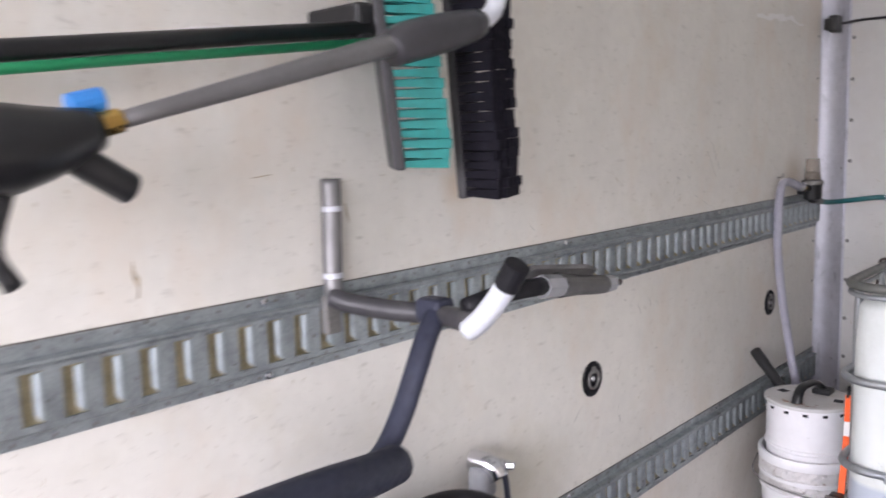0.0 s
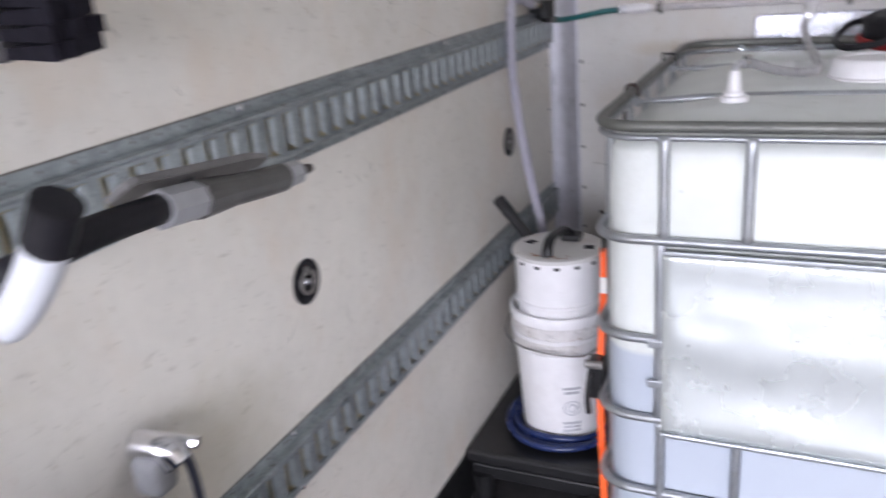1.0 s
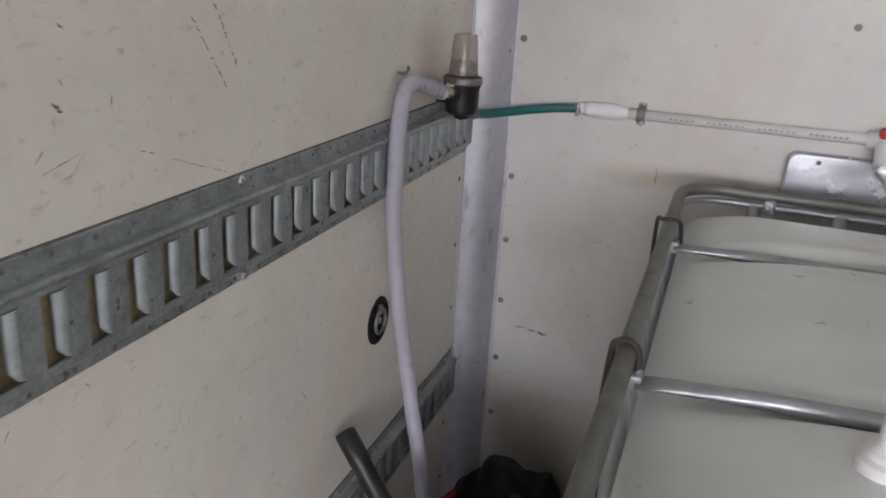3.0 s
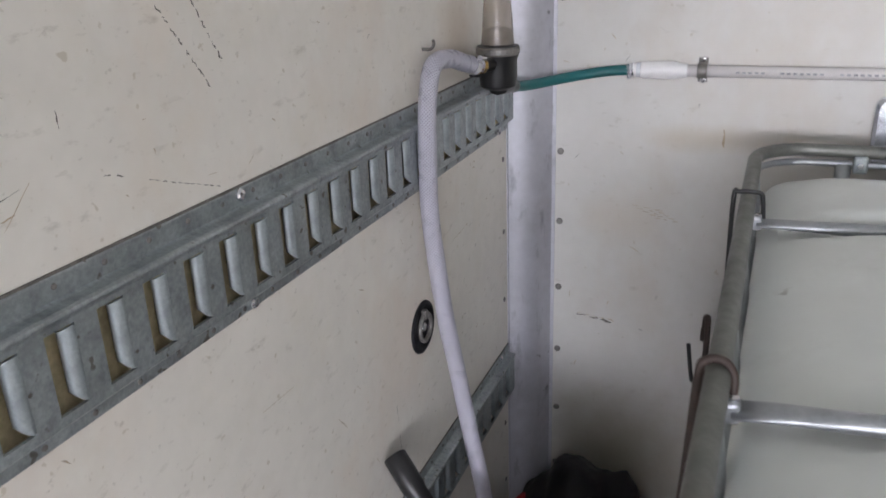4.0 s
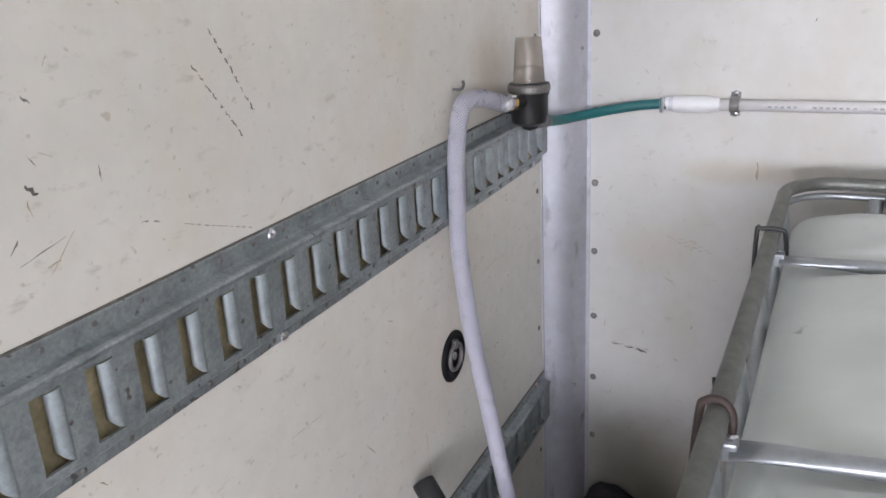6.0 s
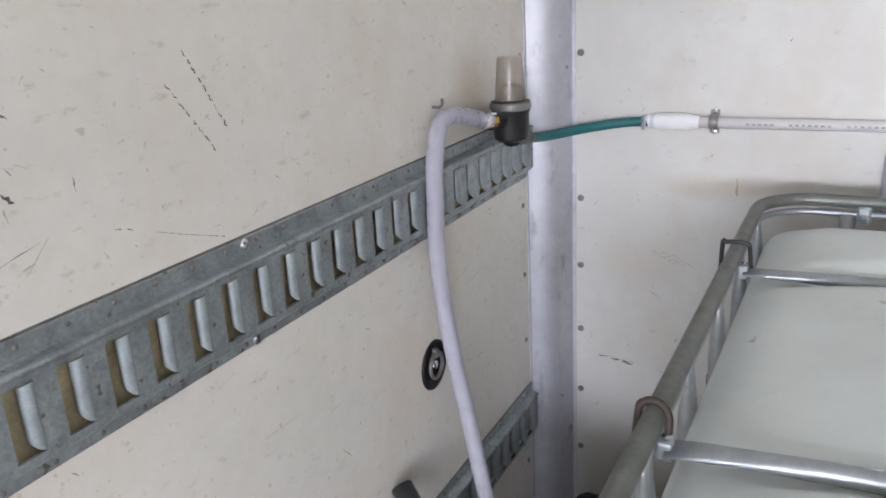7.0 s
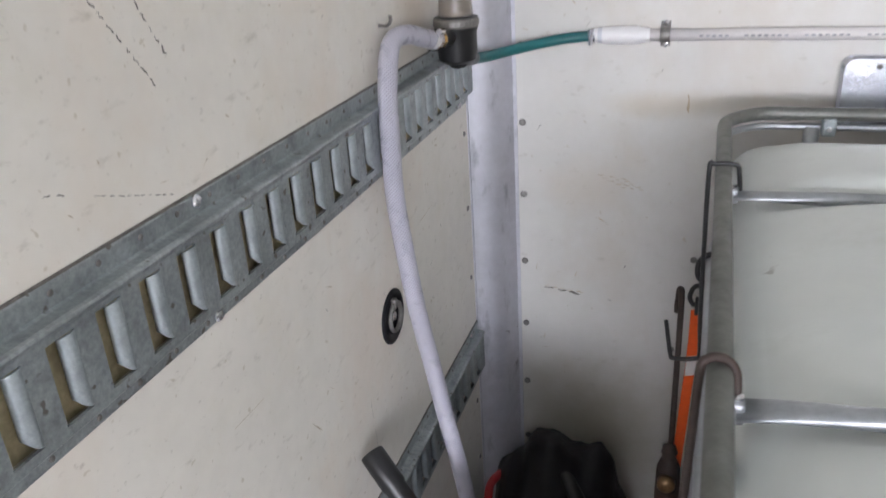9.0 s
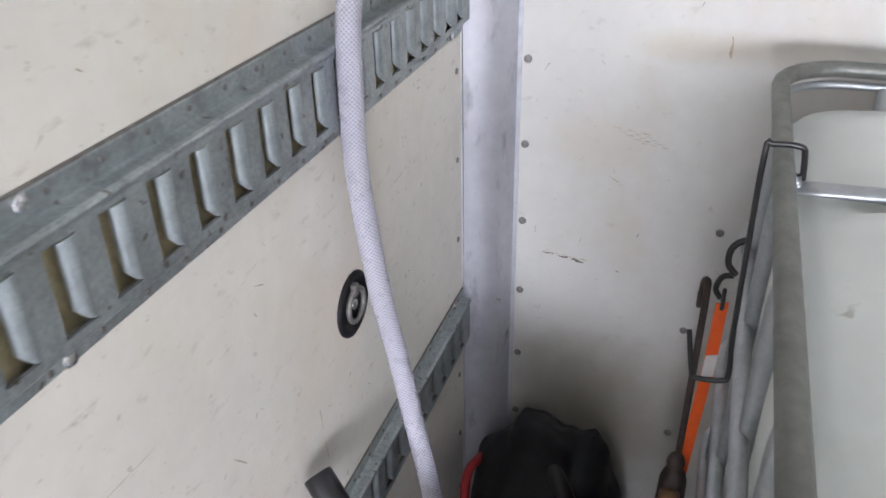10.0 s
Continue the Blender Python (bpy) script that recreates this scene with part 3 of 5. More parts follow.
def tab_mesh():
    """A slot's tab: runs on from the web, swells a little and rolls in at its free edge, lower corner cut off."""
    H, T = 0.065, 0.0018
    line = [(0.0008, -0.0004, 0.0), (-0.0016, 0.0007, 0.0), (-0.0042, 0.0009, 0.0006), (-0.0070, -0.0001, 0.0026), (-0.0094, -0.0016, 0.0056), (-0.0110, -0.0034, 0.0084), (-0.0118, -0.0056, 0.0098)]
    bm = bmesh.new()
    rows = []
    for dy, dx, cut in line:
        lo, hi = 0.0012 + cut, H - 0.0012 - cut * 0.28
        rows.append([bm.verts.new((dx - s, dy, z)) for s in (0, T) for z in (lo, lo + 0.001, hi - 0.001, hi)])
    for a, b in zip(rows, rows[1:]):
        for k in range(3):
            bm.faces.new((a[k], b[k], b[k + 1], a[k + 1]))
            bm.faces.new((a[4 + k], a[5 + k], b[5 + k], b[4 + k]))
        bm.faces.new((a[0], a[4], b[4], b[0])), bm.faces.new((a[3], b[3], b[7], a[7]))
    e = rows[-1]
    for k in range(3):
        bm.faces.new((e[k], e[k + 4], e[k + 5], e[k + 1]))
    bmesh.ops.recalc_face_normals(bm, faces=bm.faces)
    for f in bm.faces:
        f.smooth = True
    me = bpy.data.meshes.new("slot_tab")
    bm.to_mesh(me)
    bm.free()
    me.materials.append(TABM)
    return me


TAB = tab_mesh()
BOLT = rivet_mesh(0.0068, 0.0045)
BOLT.materials[0] = CHROME
cargo_rail(1.1525, -4.2, -0.087, "galvanised steel slotted cargo rail, dusty and stained")
cargo_rail(0.556, -4.2, -0.087, "galvanised steel slotted cargo rail near the floor")


# ---- round rope ring cups in the wall ----
def ring_cup(y, z):
    cup = thing("rope_ring", (0, y, z), "round black recessed rope ring with a steel ring", "rope ring", "rope rings on the wall")
    P("cup", lathe([(0.043, 0.0), (0.043, 0.002), (0.039, 0.004), (0.035, 0.0035), (0.031, 0.0012), (0.015, 0.0010), (0, 0.001)], (0, y, z), "x"), BLACK, cup, smooth=True)
    a = tube([(0.0055, y + 0.0215 * math.cos(t), z + 0.0215 * math.sin(t)) for t in (2 * math.pi * k / 24 for k in range(24))], 0.0036, 8, closed=True, smooth_line=False)
    P("steel_ring", a, SCREW, cup, "dull steel ring", True)
    P("screw", lathe([(0.008, 0.0), (0.008, 0.003), (0.005, 0.0048), (0, 0.005)], (0.001, y, z), "x", 12), CHROME, cup, "bright screw head", True)
    P("hasp", box(0.001, 0.009, y - 0.005, y + 0.005, z + 0.014, z + 0.030, 0.0015), SCREW, cup)


ring_cup(-0.526, 0.931)
ring_cup(-1.638, 0.932)


# ---- caged water tank ----
CX0, CX1, CY0, CY1 = 0.457, 1.452, -1.307, -0.143
ZT = 1.154


def loop(x0, x1, y0, y1, z, r, n=6):
    out = []
    for cx, cy, a0 in ((x1 - r, y1 - r, 0), (x0 + r, y1 - r, 90), (x0 + r, y0 + r, 180), (x1 - r, y0 + r, 270)):
        for i in range(n + 1):
            a = radians(a0 + 90 * i / n)
            out.append((cx + r * math.cos(a), cy + r * math.sin(a), z))
    return out


def water_tank():
    ibc = thing("water_tank", (0.94, -0.756, 0), "white plastic tank in a galvanised tube cage, partly filled", "water tank")
    # bottle: rounded box with a domed top
    bm = bmesh.new()
    rings = []
    levels = [(0.155, 0.05), (0.165, 0.02), (0.185, 0.006), (0.22, 0.0), (0.60, -0.003), (1.00, 0.0), (1.096, 0.004), (1.109, 0.013), (1.115, 0.030)]
    for z, inset in levels:
        r = max(0.02, 0.085 - 0.1 * inset)
        i0 = 0.010 + inset
        rings.append([bm.verts.new(p) for p in loop(CX0 + i0, CX1 - i0, CY0 + i0, CY1 - i0, z, r, 6)])
    n = len(rings[0])
    for a, b in zip(rings, rings[1:]):
        for k in range(n):
            bm.faces.new((a[k], a[(k + 1) % n], b[(k + 1) % n], b[k]))
    bm.faces.new(rings[0][::-1])
    # domed top with two grooves in which the bars lie
    i0, r0 = 0.040, 0.082
    ax, bx, ay, by = CX0 + i0, CX1 - i0, CY0 + i0, CY1 - i0
    nx, ny = 40, 64
    top = []
    for i in range(nx + 1):
        col = []
        for k in range(ny + 1):
            x, y = ax + (bx - ax) * i / nx, ay + (by - ay) * k / ny
            cx, cy = min(max(x, ax + r0), bx - r0), min(max(y, ay + r0), by - r0)
            v = Vector((x - cx, y - cy))
            m = max(abs(v.x), abs(v.y))
            if v.length > 1e-9 and abs(v.x) > 1e-9 and abs(v.y) > 1e-9:
                v = v.normalized() * m
            d = r0 - v.length if v.length > 1e-9 else min(x - ax, bx - x, y - ay, by - y)
            d = min(d, x - ax, bx - x, y - ay, by - y) if v.length <= 1e-9 or d > r0 else d
            z = 1.115 + 0.040 * (1 - math.exp(-max(0, d) / 0.075))
            for g in (-0.473, -0.958):
                z -= 0.026 * math.exp(-((y - g) / 0.026) ** 2) * min(1, d / 0.06) * (1.25 if g > -0.6 else 0.85)
            z += (0.0025 * noise.noise((x * 6, y * 6, 0.3)) + 0.0012 * math.sin(y * 38)) * min(1, d / 0.05)
            col.append(bm.verts.new((cx + v.x, cy + v.y, z)))
        top.append(col)
    for i in range(nx):
        for k in range(ny):
            bm.faces.new((top[i][k], top[i + 1][k], top[i + 1][k + 1], top[i][k + 1]))
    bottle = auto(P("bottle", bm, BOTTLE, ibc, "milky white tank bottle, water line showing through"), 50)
    # cage: top rail and horizontal hoops
    def sloped(z):
        return [(x, y, z - 0.002 * (CY1 - y)) for x, y, z in loop(CX0 - 0.002, CX1 + 0.002, CY0 - 0.002, CY1 + 0.002, z, 0.088)]
    P("top_rail", tube(sloped(ZT), 0.0107, 14, closed=True, smooth_line=False), DULLT, ibc, "dull zinc top rail", True)
    P("rail_lip", tube(sloped(ZT - 0.021), 0.006, 8, closed=True, smooth_line=False), TUBE, ibc, smooth=True)
    for z in (0.934, 0.725, 0.544, 0.364, 0.185):
        P("hoop", tube(loop(CX0 - 0.004, CX1 + 0.004, CY0 - 0.004, CY1 + 0.004, z, 0.075), 0.0095, 10, closed=True, smooth_line=False), TUBE, ibc, smooth=True)
    def pinch(f):
        e = min(1.0, min(f, 1 - f) / 0.10)
        return (1.35 - 0.35 * e, 0.45 + 0.55 * e)
    def post(x, y, z0, z1, outward):
        o = Vector(outward) * 0.001
        P("upright", tube([(x + o.x, y + o.y, z0 + (z1 - z0) * i / 20) for i in range(21)], 0.0095, 10, smooth_line=False, flat=pinch, up=(*outward, 0)), TUBE, ibc, smooth=True)
    for x in (0.589, 0.737, 1.172, 1.32):
        post(x, CY0 - 0.004, 0.934, ZT - 0.02, (0, -1))
        post(x, CY0 - 0.004, 0.12, 0.544, (0, -1))
        post(x, CY1 - 0.002, 0.12, ZT - 0.02, (0, 1))
    for x in (0.584, 1.325):
        post(x, CY0 - 0.004, 0.544, 0.934, (0, -1))
    for i in range(6):
        y = -1.185 + 0.186 * i
        for x, s in ((CX0 + 0.004, -1), (CX1 - 0.004, 1)):
            P("upright", tube([(x, y, 0.12 + (ZT - 0.012 - 0.12) * k / 80) for k in range(81)], 0.0105, 10, smooth_line=False, flat=lambda f: (1.5 - 0.5 * min(1, (1 - f) / 0.10), 0.22 + 0.78 * min(1, (1 - f) / 0.055) ** 0.8), up=(s, 0, 0)), TUBE, ibc, smooth=True)
    # arched bars over the bottle, flattened where they are fixed
    for y, arch in ((-0.473, 0.002), (-0.958, 0.014)):
        pts = [(CX0 + 0.012 + (CX1 - CX0 - 0.024) * i / 30, y, 1.130 + arch * math.sin(math.pi * min(1, max(0, i / 30))) ** 0.6) for i in range(31)]
        P("cross_bar", tube(pts, 0.0095, 12, smooth_line=False, flat=lambda f: (1.7 - 0.7 * min(1, min(f, 1 - f) / 0.13), 0.4 + 0.6 * min(1, min(f, 1 - f) / 0.13))), TUBE, ibc, "bright zinc bar", True)
        for x in (CX0 + 0.010, CX1 - 0.010):
            P("clip", box(x - 0.006, x + 0.008, y - 0.009, y + 0.009, 1.121, 1.140, 0.003), TUBE, ibc)
            P("clip_screw", lathe([(0.005, 0), (0.005, 0.003), (0, 0.004)], (x + 0.002, y, 1.140), "z", 10), CHROME, ibc)
    P("rail_bracket", box(0.602, 0.624, CY1 - 0.013, CY1 + 0.004, 1.120, 1.150, 0.004), GALV, ibc, "pressed steel bracket")
    P("bracket_screw", lathe([(0.005, 0), (0.0045, -0.003), (0, -0.0035)], (0.613, CY1 - 0.013, 1.134), "y", 10), CHROME, ibc)
    # sheet on the front, bent at the rim
    bm = bmesh.new()
    nx, nz = 26, 22
    x0, x1, z0, z1 = 0.590, 1.035, 0.522, 0.915
    grid = []
    for i in range(nx + 1):
        col = []
        for k in range(nz + 1):
            x, z = x0 + (x1 - x0) * i / nx, z0 + (z1 - z0) * k / nz
            d = 0.004 * noise.noise((x * 5, 1.3, z * 6)) + 0.0035 * math.sin((z - 0.522) * 2 * math.pi / 0.21 + 0.9 + 1.2 * (x - 0.6)) + 0.0025 * noise.noise((x * 13, 4, z * 15))
            edge = min(i, nx - i, k, nz - k)
            if abs(k - nz * 0.63) < 0.8:
                d -= 0.002
            col.append(bm.verts.new((x, CY0 - 0.0185 - (d if edge > 0 else -0.004), z)))
        grid.append(col)
    for i in range(nx):
        for k in range(nz):
            bm.faces.new((grid[i][k], grid[i + 1][k], grid[i + 1][k + 1], grid[i][k + 1]))
    res = bmesh.ops.extrude_face_region(bm, geom=list(bm.faces))
    bmesh.ops.translate(bm, verts=[g for g in res["geom"] if isinstance(g, bmesh.types.BMVert)], vec=(0, 0.0015, 0))
    sheet = P("sign_sheet", bm, SHEET, ibc, "crumpled bright galvanised sheet", True)
    P("sheet_rim", box(0.590, 1.035, CY0 - 0.024, CY0 - 0.015, 0.911, 0.921, 0.003), TUBE, sheet)
    P("sheet_rim", box(0.590, 1.035, CY0 - 0.024, CY0 - 0.015, 0.515, 0.525, 0.003), TUBE, sheet)
    for z in (0.720, 0.631):
        P("sheet_tab", box(0.563, 0.592, CY0 - 0.017, CY0 - 0.009, z - 0.008, z + 0.008, 0.002), TUBE, sheet)
    r = random.Random(4)
    for i in range(22):
        x, z, w = r.uniform(0.82, 0.99), r.uniform(0.70, 0.86), r.uniform(0.001, 0.0042)
        P("dirt_spot", box(x, x + w, CY0 - 0.0250, CY0 - 0.0225, z, z + r.uniform(0.0005, 0.0010)), MARKL, sheet)
    # filler lid in the middle of the top
    lid = P("filler_lid", lathe([(0.090, 0.0), (0.090, 0.006), (0.084, 0.009), (0.080, 0.040), (0.075, 0.045), (0.060, 0.046), (0.056, 0.042), (0, 0.041)], (0.936, -0.785, 1.150), sides=40), WHITEP, ibc, "white screw lid", True)
    auto(lid, 40)
    for k in range(28):
        a = 2 * math.pi * k / 28
        P("grip_rib", rod((0.936 + 0.0825 * math.cos(a), -0.785 + 0.0825 * math.sin(a), 1.162), (0.936 + 0.0800 * math.cos(a), -0.785 + 0.0800 * math.sin(a), 1.188), 0.0018, 6), WHITEP, lid)
    # pallet base
    for z0, z1, inset in ((0.10, 0.155, -0.012), (0.0, 0.022, -0.005)):
        P("pallet_deck", box(CX0 + inset, CX1 - inset, CY0 + inset, CY1 - inset, z0, z1, 0.008), DULLT, ibc)
    for x in (CX0 + 0.05, 0.94, CX1 - 0.05):
        for y in (CY0 + 0.05, -0.756, CY1 - 0.05):
            P("pallet_foot", box(x - 0.05, x + 0.05, y - 0.05, y + 0.05, 0.022, 0.10, 0.006), DULLT, ibc)
    ibc.rotation_euler.z = radians(-0.4)
    return ibc


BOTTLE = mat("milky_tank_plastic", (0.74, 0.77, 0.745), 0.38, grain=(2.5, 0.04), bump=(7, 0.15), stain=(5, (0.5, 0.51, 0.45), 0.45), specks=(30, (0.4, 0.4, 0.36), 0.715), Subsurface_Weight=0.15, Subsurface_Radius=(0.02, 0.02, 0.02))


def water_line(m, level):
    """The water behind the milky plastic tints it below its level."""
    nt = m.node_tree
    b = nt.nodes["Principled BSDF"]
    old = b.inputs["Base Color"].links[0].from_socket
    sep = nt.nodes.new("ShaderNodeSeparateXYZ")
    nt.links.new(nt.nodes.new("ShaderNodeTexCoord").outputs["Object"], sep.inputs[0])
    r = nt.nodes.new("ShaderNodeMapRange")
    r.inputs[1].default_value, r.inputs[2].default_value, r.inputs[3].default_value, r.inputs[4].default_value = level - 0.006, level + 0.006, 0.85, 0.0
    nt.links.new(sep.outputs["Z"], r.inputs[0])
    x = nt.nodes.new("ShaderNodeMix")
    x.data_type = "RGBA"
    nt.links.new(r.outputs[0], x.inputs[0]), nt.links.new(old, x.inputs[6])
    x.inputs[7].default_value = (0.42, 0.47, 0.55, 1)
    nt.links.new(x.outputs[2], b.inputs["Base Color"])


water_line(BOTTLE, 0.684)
water_tank()


# ---- vent nozzle on the tank and its hose ----
def vent_nozzle():
    t = thing("hose_nozzle", (0.679, -1.055, 1.135), "white plastic hose fitting screwed into the tank top", "hose fitting")
    c = (0.679, -1.060, 1.148)
    auto(P("flange", lathe([(0.026, 0), (0.027, 0.008), (0.026, 0.013), (0.021, 0.016), (0.020, 0.021), (0.016, 0.024), (0.0135, 0.030), (0.012, 0.052), (0.0095, 0.064), (0.0, 0.064)], c, sides=28), WHITEP, t), 40)
    P("elbow", tube([(0.679, -1.060, 1.208), (0.681, -1.057, 1.219), (0.691, -1.047, 1.224), (0.708, -1.030, 1.221)], 0.0078, 12), GHOSE, t, smooth=True)
    P("hose_clamp", tube([(0.693, -1.045, 1.2238), (0.701, -1.038, 1.2225)], 0.0105, 14, smooth_line=False), CHROME, t, "steel hose clamp")
    P("clamp_screw", rod((0.695, -1.048, 1.237), (0.707, -1.032, 1.235), 0.0035, 8), CHROME, t)


vent_nozzle()


def tank_hose():
    t = thing("tank_hose", (0.80, -0.6, 1.17), "grey flexible hose from the tap to the tank fitting", "hose")
    P("hose", tube([(0.797, -0.075, 1.215), (0.795, -0.17, 1.214), (0.79, -0.31, 1.214), (0.80, -0.52, 1.200), (0.825, -0.74, 1.183), (0.827, -0.82, 1.176), (0.804, -0.88, 1.178), (0.752, -0.955, 1.195), (0.708, -1.030, 1.221)], 0.0096, 14, 8), GHOSE, t, smooth=True)
    P("hose_clamp", rod((0.796, -0.105, 1.215), (0.796, -0.12, 1.215), 0.0145, 14), CHROME, t, "steel hose clamp")


tank_hose()


# ---- pipe along the front wall ----
def wall_pipe():
    t = thing("water_pipe", (0.6, -0.015, 1.258), "white plastic water pipe clipped to the front wall", "water pipe")
    Z, Y = 1.2595, -0.017
    P("pipe", rod((0.315, Y, Z), (1.9, Y, Z), 0.0106, 16), PVC, t, smooth=True)
    auto(P("adapter", lathe([(0.0125, 0.0), (0.0125, 0.014), (0.0155, 0.016), (0.0165, 0.045), (0.0165, 0.078), (0.014, 0.082), (0.0125, 0.098), (0, 0.098)], (0.228, Y, Z), "x", 20), WHITEP, t, "white threaded adapter"), 40)
    P("grey_ring", rod((0.235, Y, Z), (0.246, Y, Z), 0.0135, 18), LIGHTG, t)
    P("tee", rod((0.775, Y, Z), (0.835, Y, Z), 0.0155, 18), WHITEP, t, smooth=True)
    P("valve_body", tube([(0.803, Y, Z), (0.802, -0.045, 1.240), (0.799, -0.08, 1.218)], 0.0155, 14), WHITEP, t, smooth=True)
    P("valve_neck", rod((0.802, -0.036, 1.25), (0.803, -0.044, 1.272), 0.011, 12), WHITEP, t)
    P("valve_handle", box(0.789, 0.817, -0.056, -0.034, 1.268, 1.287, 0.005), RED, t, "red tap handle")
    for x in (0.352, 0.904, 1.45):
        clip = P("pipe_clip", tube([(x, -0.0015, Z + 0.022), (x, -0.003, Z + 0.013), (x, Y - 0.006, Z + 0.0118), (x, Y - 0.0122, Z), (x, Y - 0.006, Z - 0.0118), (x, -0.003, Z - 0.013), (x, -0.0015, Z - 0.022)], 0.0085, 8, 4, flat=lambda f: (1.0, 0.16), up=(0, -1, 0.01)), SCREW, t, "zinc pipe clip")
        for dz in (0.019, -0.019):
            P("clip_screw", lathe([(0.0055, 0), (0.005, -0.003), (0, -0.0045)], (x, -0.002, Z + dz), "y", 10), CHROME, clip)
    for i in range(44):
        x = 0.41 + 0.0105 * i
        if i % 9 in (5, 6) or 0.76 < x < 0.85:
            continue
        P("print_bar", box(x, x + 0.006, Y - 0.0114, Y - 0.0107, Z - 0.0022, Z + 0.0012), PRINT, t)
    return t


wall_pipe()


def teal_hose():
    t = thing("teal_hose", (0.13, -0.05, 1.25), "short dark teal hose between strainer and pipe", "hose")
    P("hose", tube([(0.047, -0.190, 1.252), (0.058, -0.135, 1.245), (0.085, -0.085, 1.245), (0.13, -0.045, 1.250), (0.18, -0.024, 1.256), (0.232, -0.017, 1.2595)], 0.0095, 14, 8), TEALH, t, smooth=True)
    P("hose_clamp", rod((0.217, -0.0185, 1.2585), (0.229, -0.017, 1.2592), 0.0126, 14), CHROME, t, "steel hose clamp")
    P("clamp_screw", rod((0.223, -0.031, 1.272), (0.223, -0.031, 1.245), 0.0042, 8), CHROME, t)


teal_hose()


# ---- strainer with a clear bowl in the corner ----
def strainer():
    c = (0.046, -0.272, 0)
    t = thing("water_strainer", (0.046, -0.272, 1.26), "black water strainer with a smoked clear bowl, grimy", "water strainer")
    bodyp = auto(P("body", lathe([(0.024, 1.262), (0.030, 1.267), (0.032, 1.282), (0.032, 1.310), (0.0345, 1.316), (0.0345, 1.333), (0.026, 1.335), (0, 1.335)], c, sides=28), BLACKP, t), 40)
    P("outlet", tube([(0.046, -0.272, 1.272), (0.046, -0.225, 1.262), (0.047, -0.185, 1.252)], lambda f: 0.021 - 0.009 * f, 12), BLACKP, bodyp, smooth=True)
    P("inlet", rod((0.043, -0.29, 1.305), (0.040, -0.345, 1.310), 0.012, 12), BLACKP, bodyp)
    P("foot", box(0.0005, 0.035, -0.292, -0.252, 1.282, 1.312, 0.004), BLACKP, bodyp)
    P("clamp_ring", lathe([(0.0345, 1.318), (0.0365, 1.321), (0.0365, 1.329), (0.0345, 1.332)], c, sides=28), SCREW, t, "dull steel ring")
    bowl = auto(P("clear_bowl", lathe([(0.0275, 1.335), (0.0262, 1.352), (0.0225, 1.402), (0.0212, 1.408), (0.0195, 1.408), (0.0207, 1.400), (0.0245, 1.352), (0.0255, 1.336)], c, sides=28), CLEAR, t, "smoked clear bowl"), 40)
    bowl.visible_shadow = False
    P("sludge", lathe([(0.0245, 1.3355), (0.0238, 1.346), (0.0215, 1.357), (0.015, 1.361), (0, 1.362)], c, sides=18), SLUDGE, t, "brown sludge in the bowl", True)
    P("brass_fitting", rod((0.041, -0.338, 1.309), (0.039, -0.362, 1.311), 0.0125, 8), BRASS, t, "brass hose fitting")


strainer()


def braided_hose():
    t = thing("braided_hose", (0.10, -0.6, 0.75), "clear braided hose hanging from the strainer behind the pail", "hose")
    P("hose", tube([(0.039, -0.352, 1.311), (0.036, -0.40, 1.322), (0.031, -0.455, 1.336), (0.024, -0.500, 1.330), (0.027, -0.532, 1.28), (0.029, -0.543, 1.21), (0.030, -0.546, 1.13), (0.040, -0.549, 1.04), (0.047, -0.539, 0.95), (0.056, -0.524, 0.86), (0.074, -0.527, 0.765), (0.10, -0.54, 0.66), (0.125, -0.55, 0.5), (0.14, -0.55, 0.33), (0.15, -0.56, 0.20)], 0.0134, 18, 8, uv=True), HOSE, t, smooth=True)
    P("hose_clamp", rod((0.038, -0.366, 1.3135), (0.037, -0.382, 1.317), 0.0148, 14), CHROME, t, "steel hose clamp")
    P("clamp_screw", rod((0.055, -0.366, 1.325), (0.055, -0.386, 1.328), 0.0045, 8), CHROME, t)
    P("eye_screw", tube([(0.0, -0.478, 1.352), (0.012, -0.478, 1.352), (0.018, -0.479, 1.358), (0.019, -0.482, 1.365)], 0.0024, 8), SCREW, t)


braided_hose()


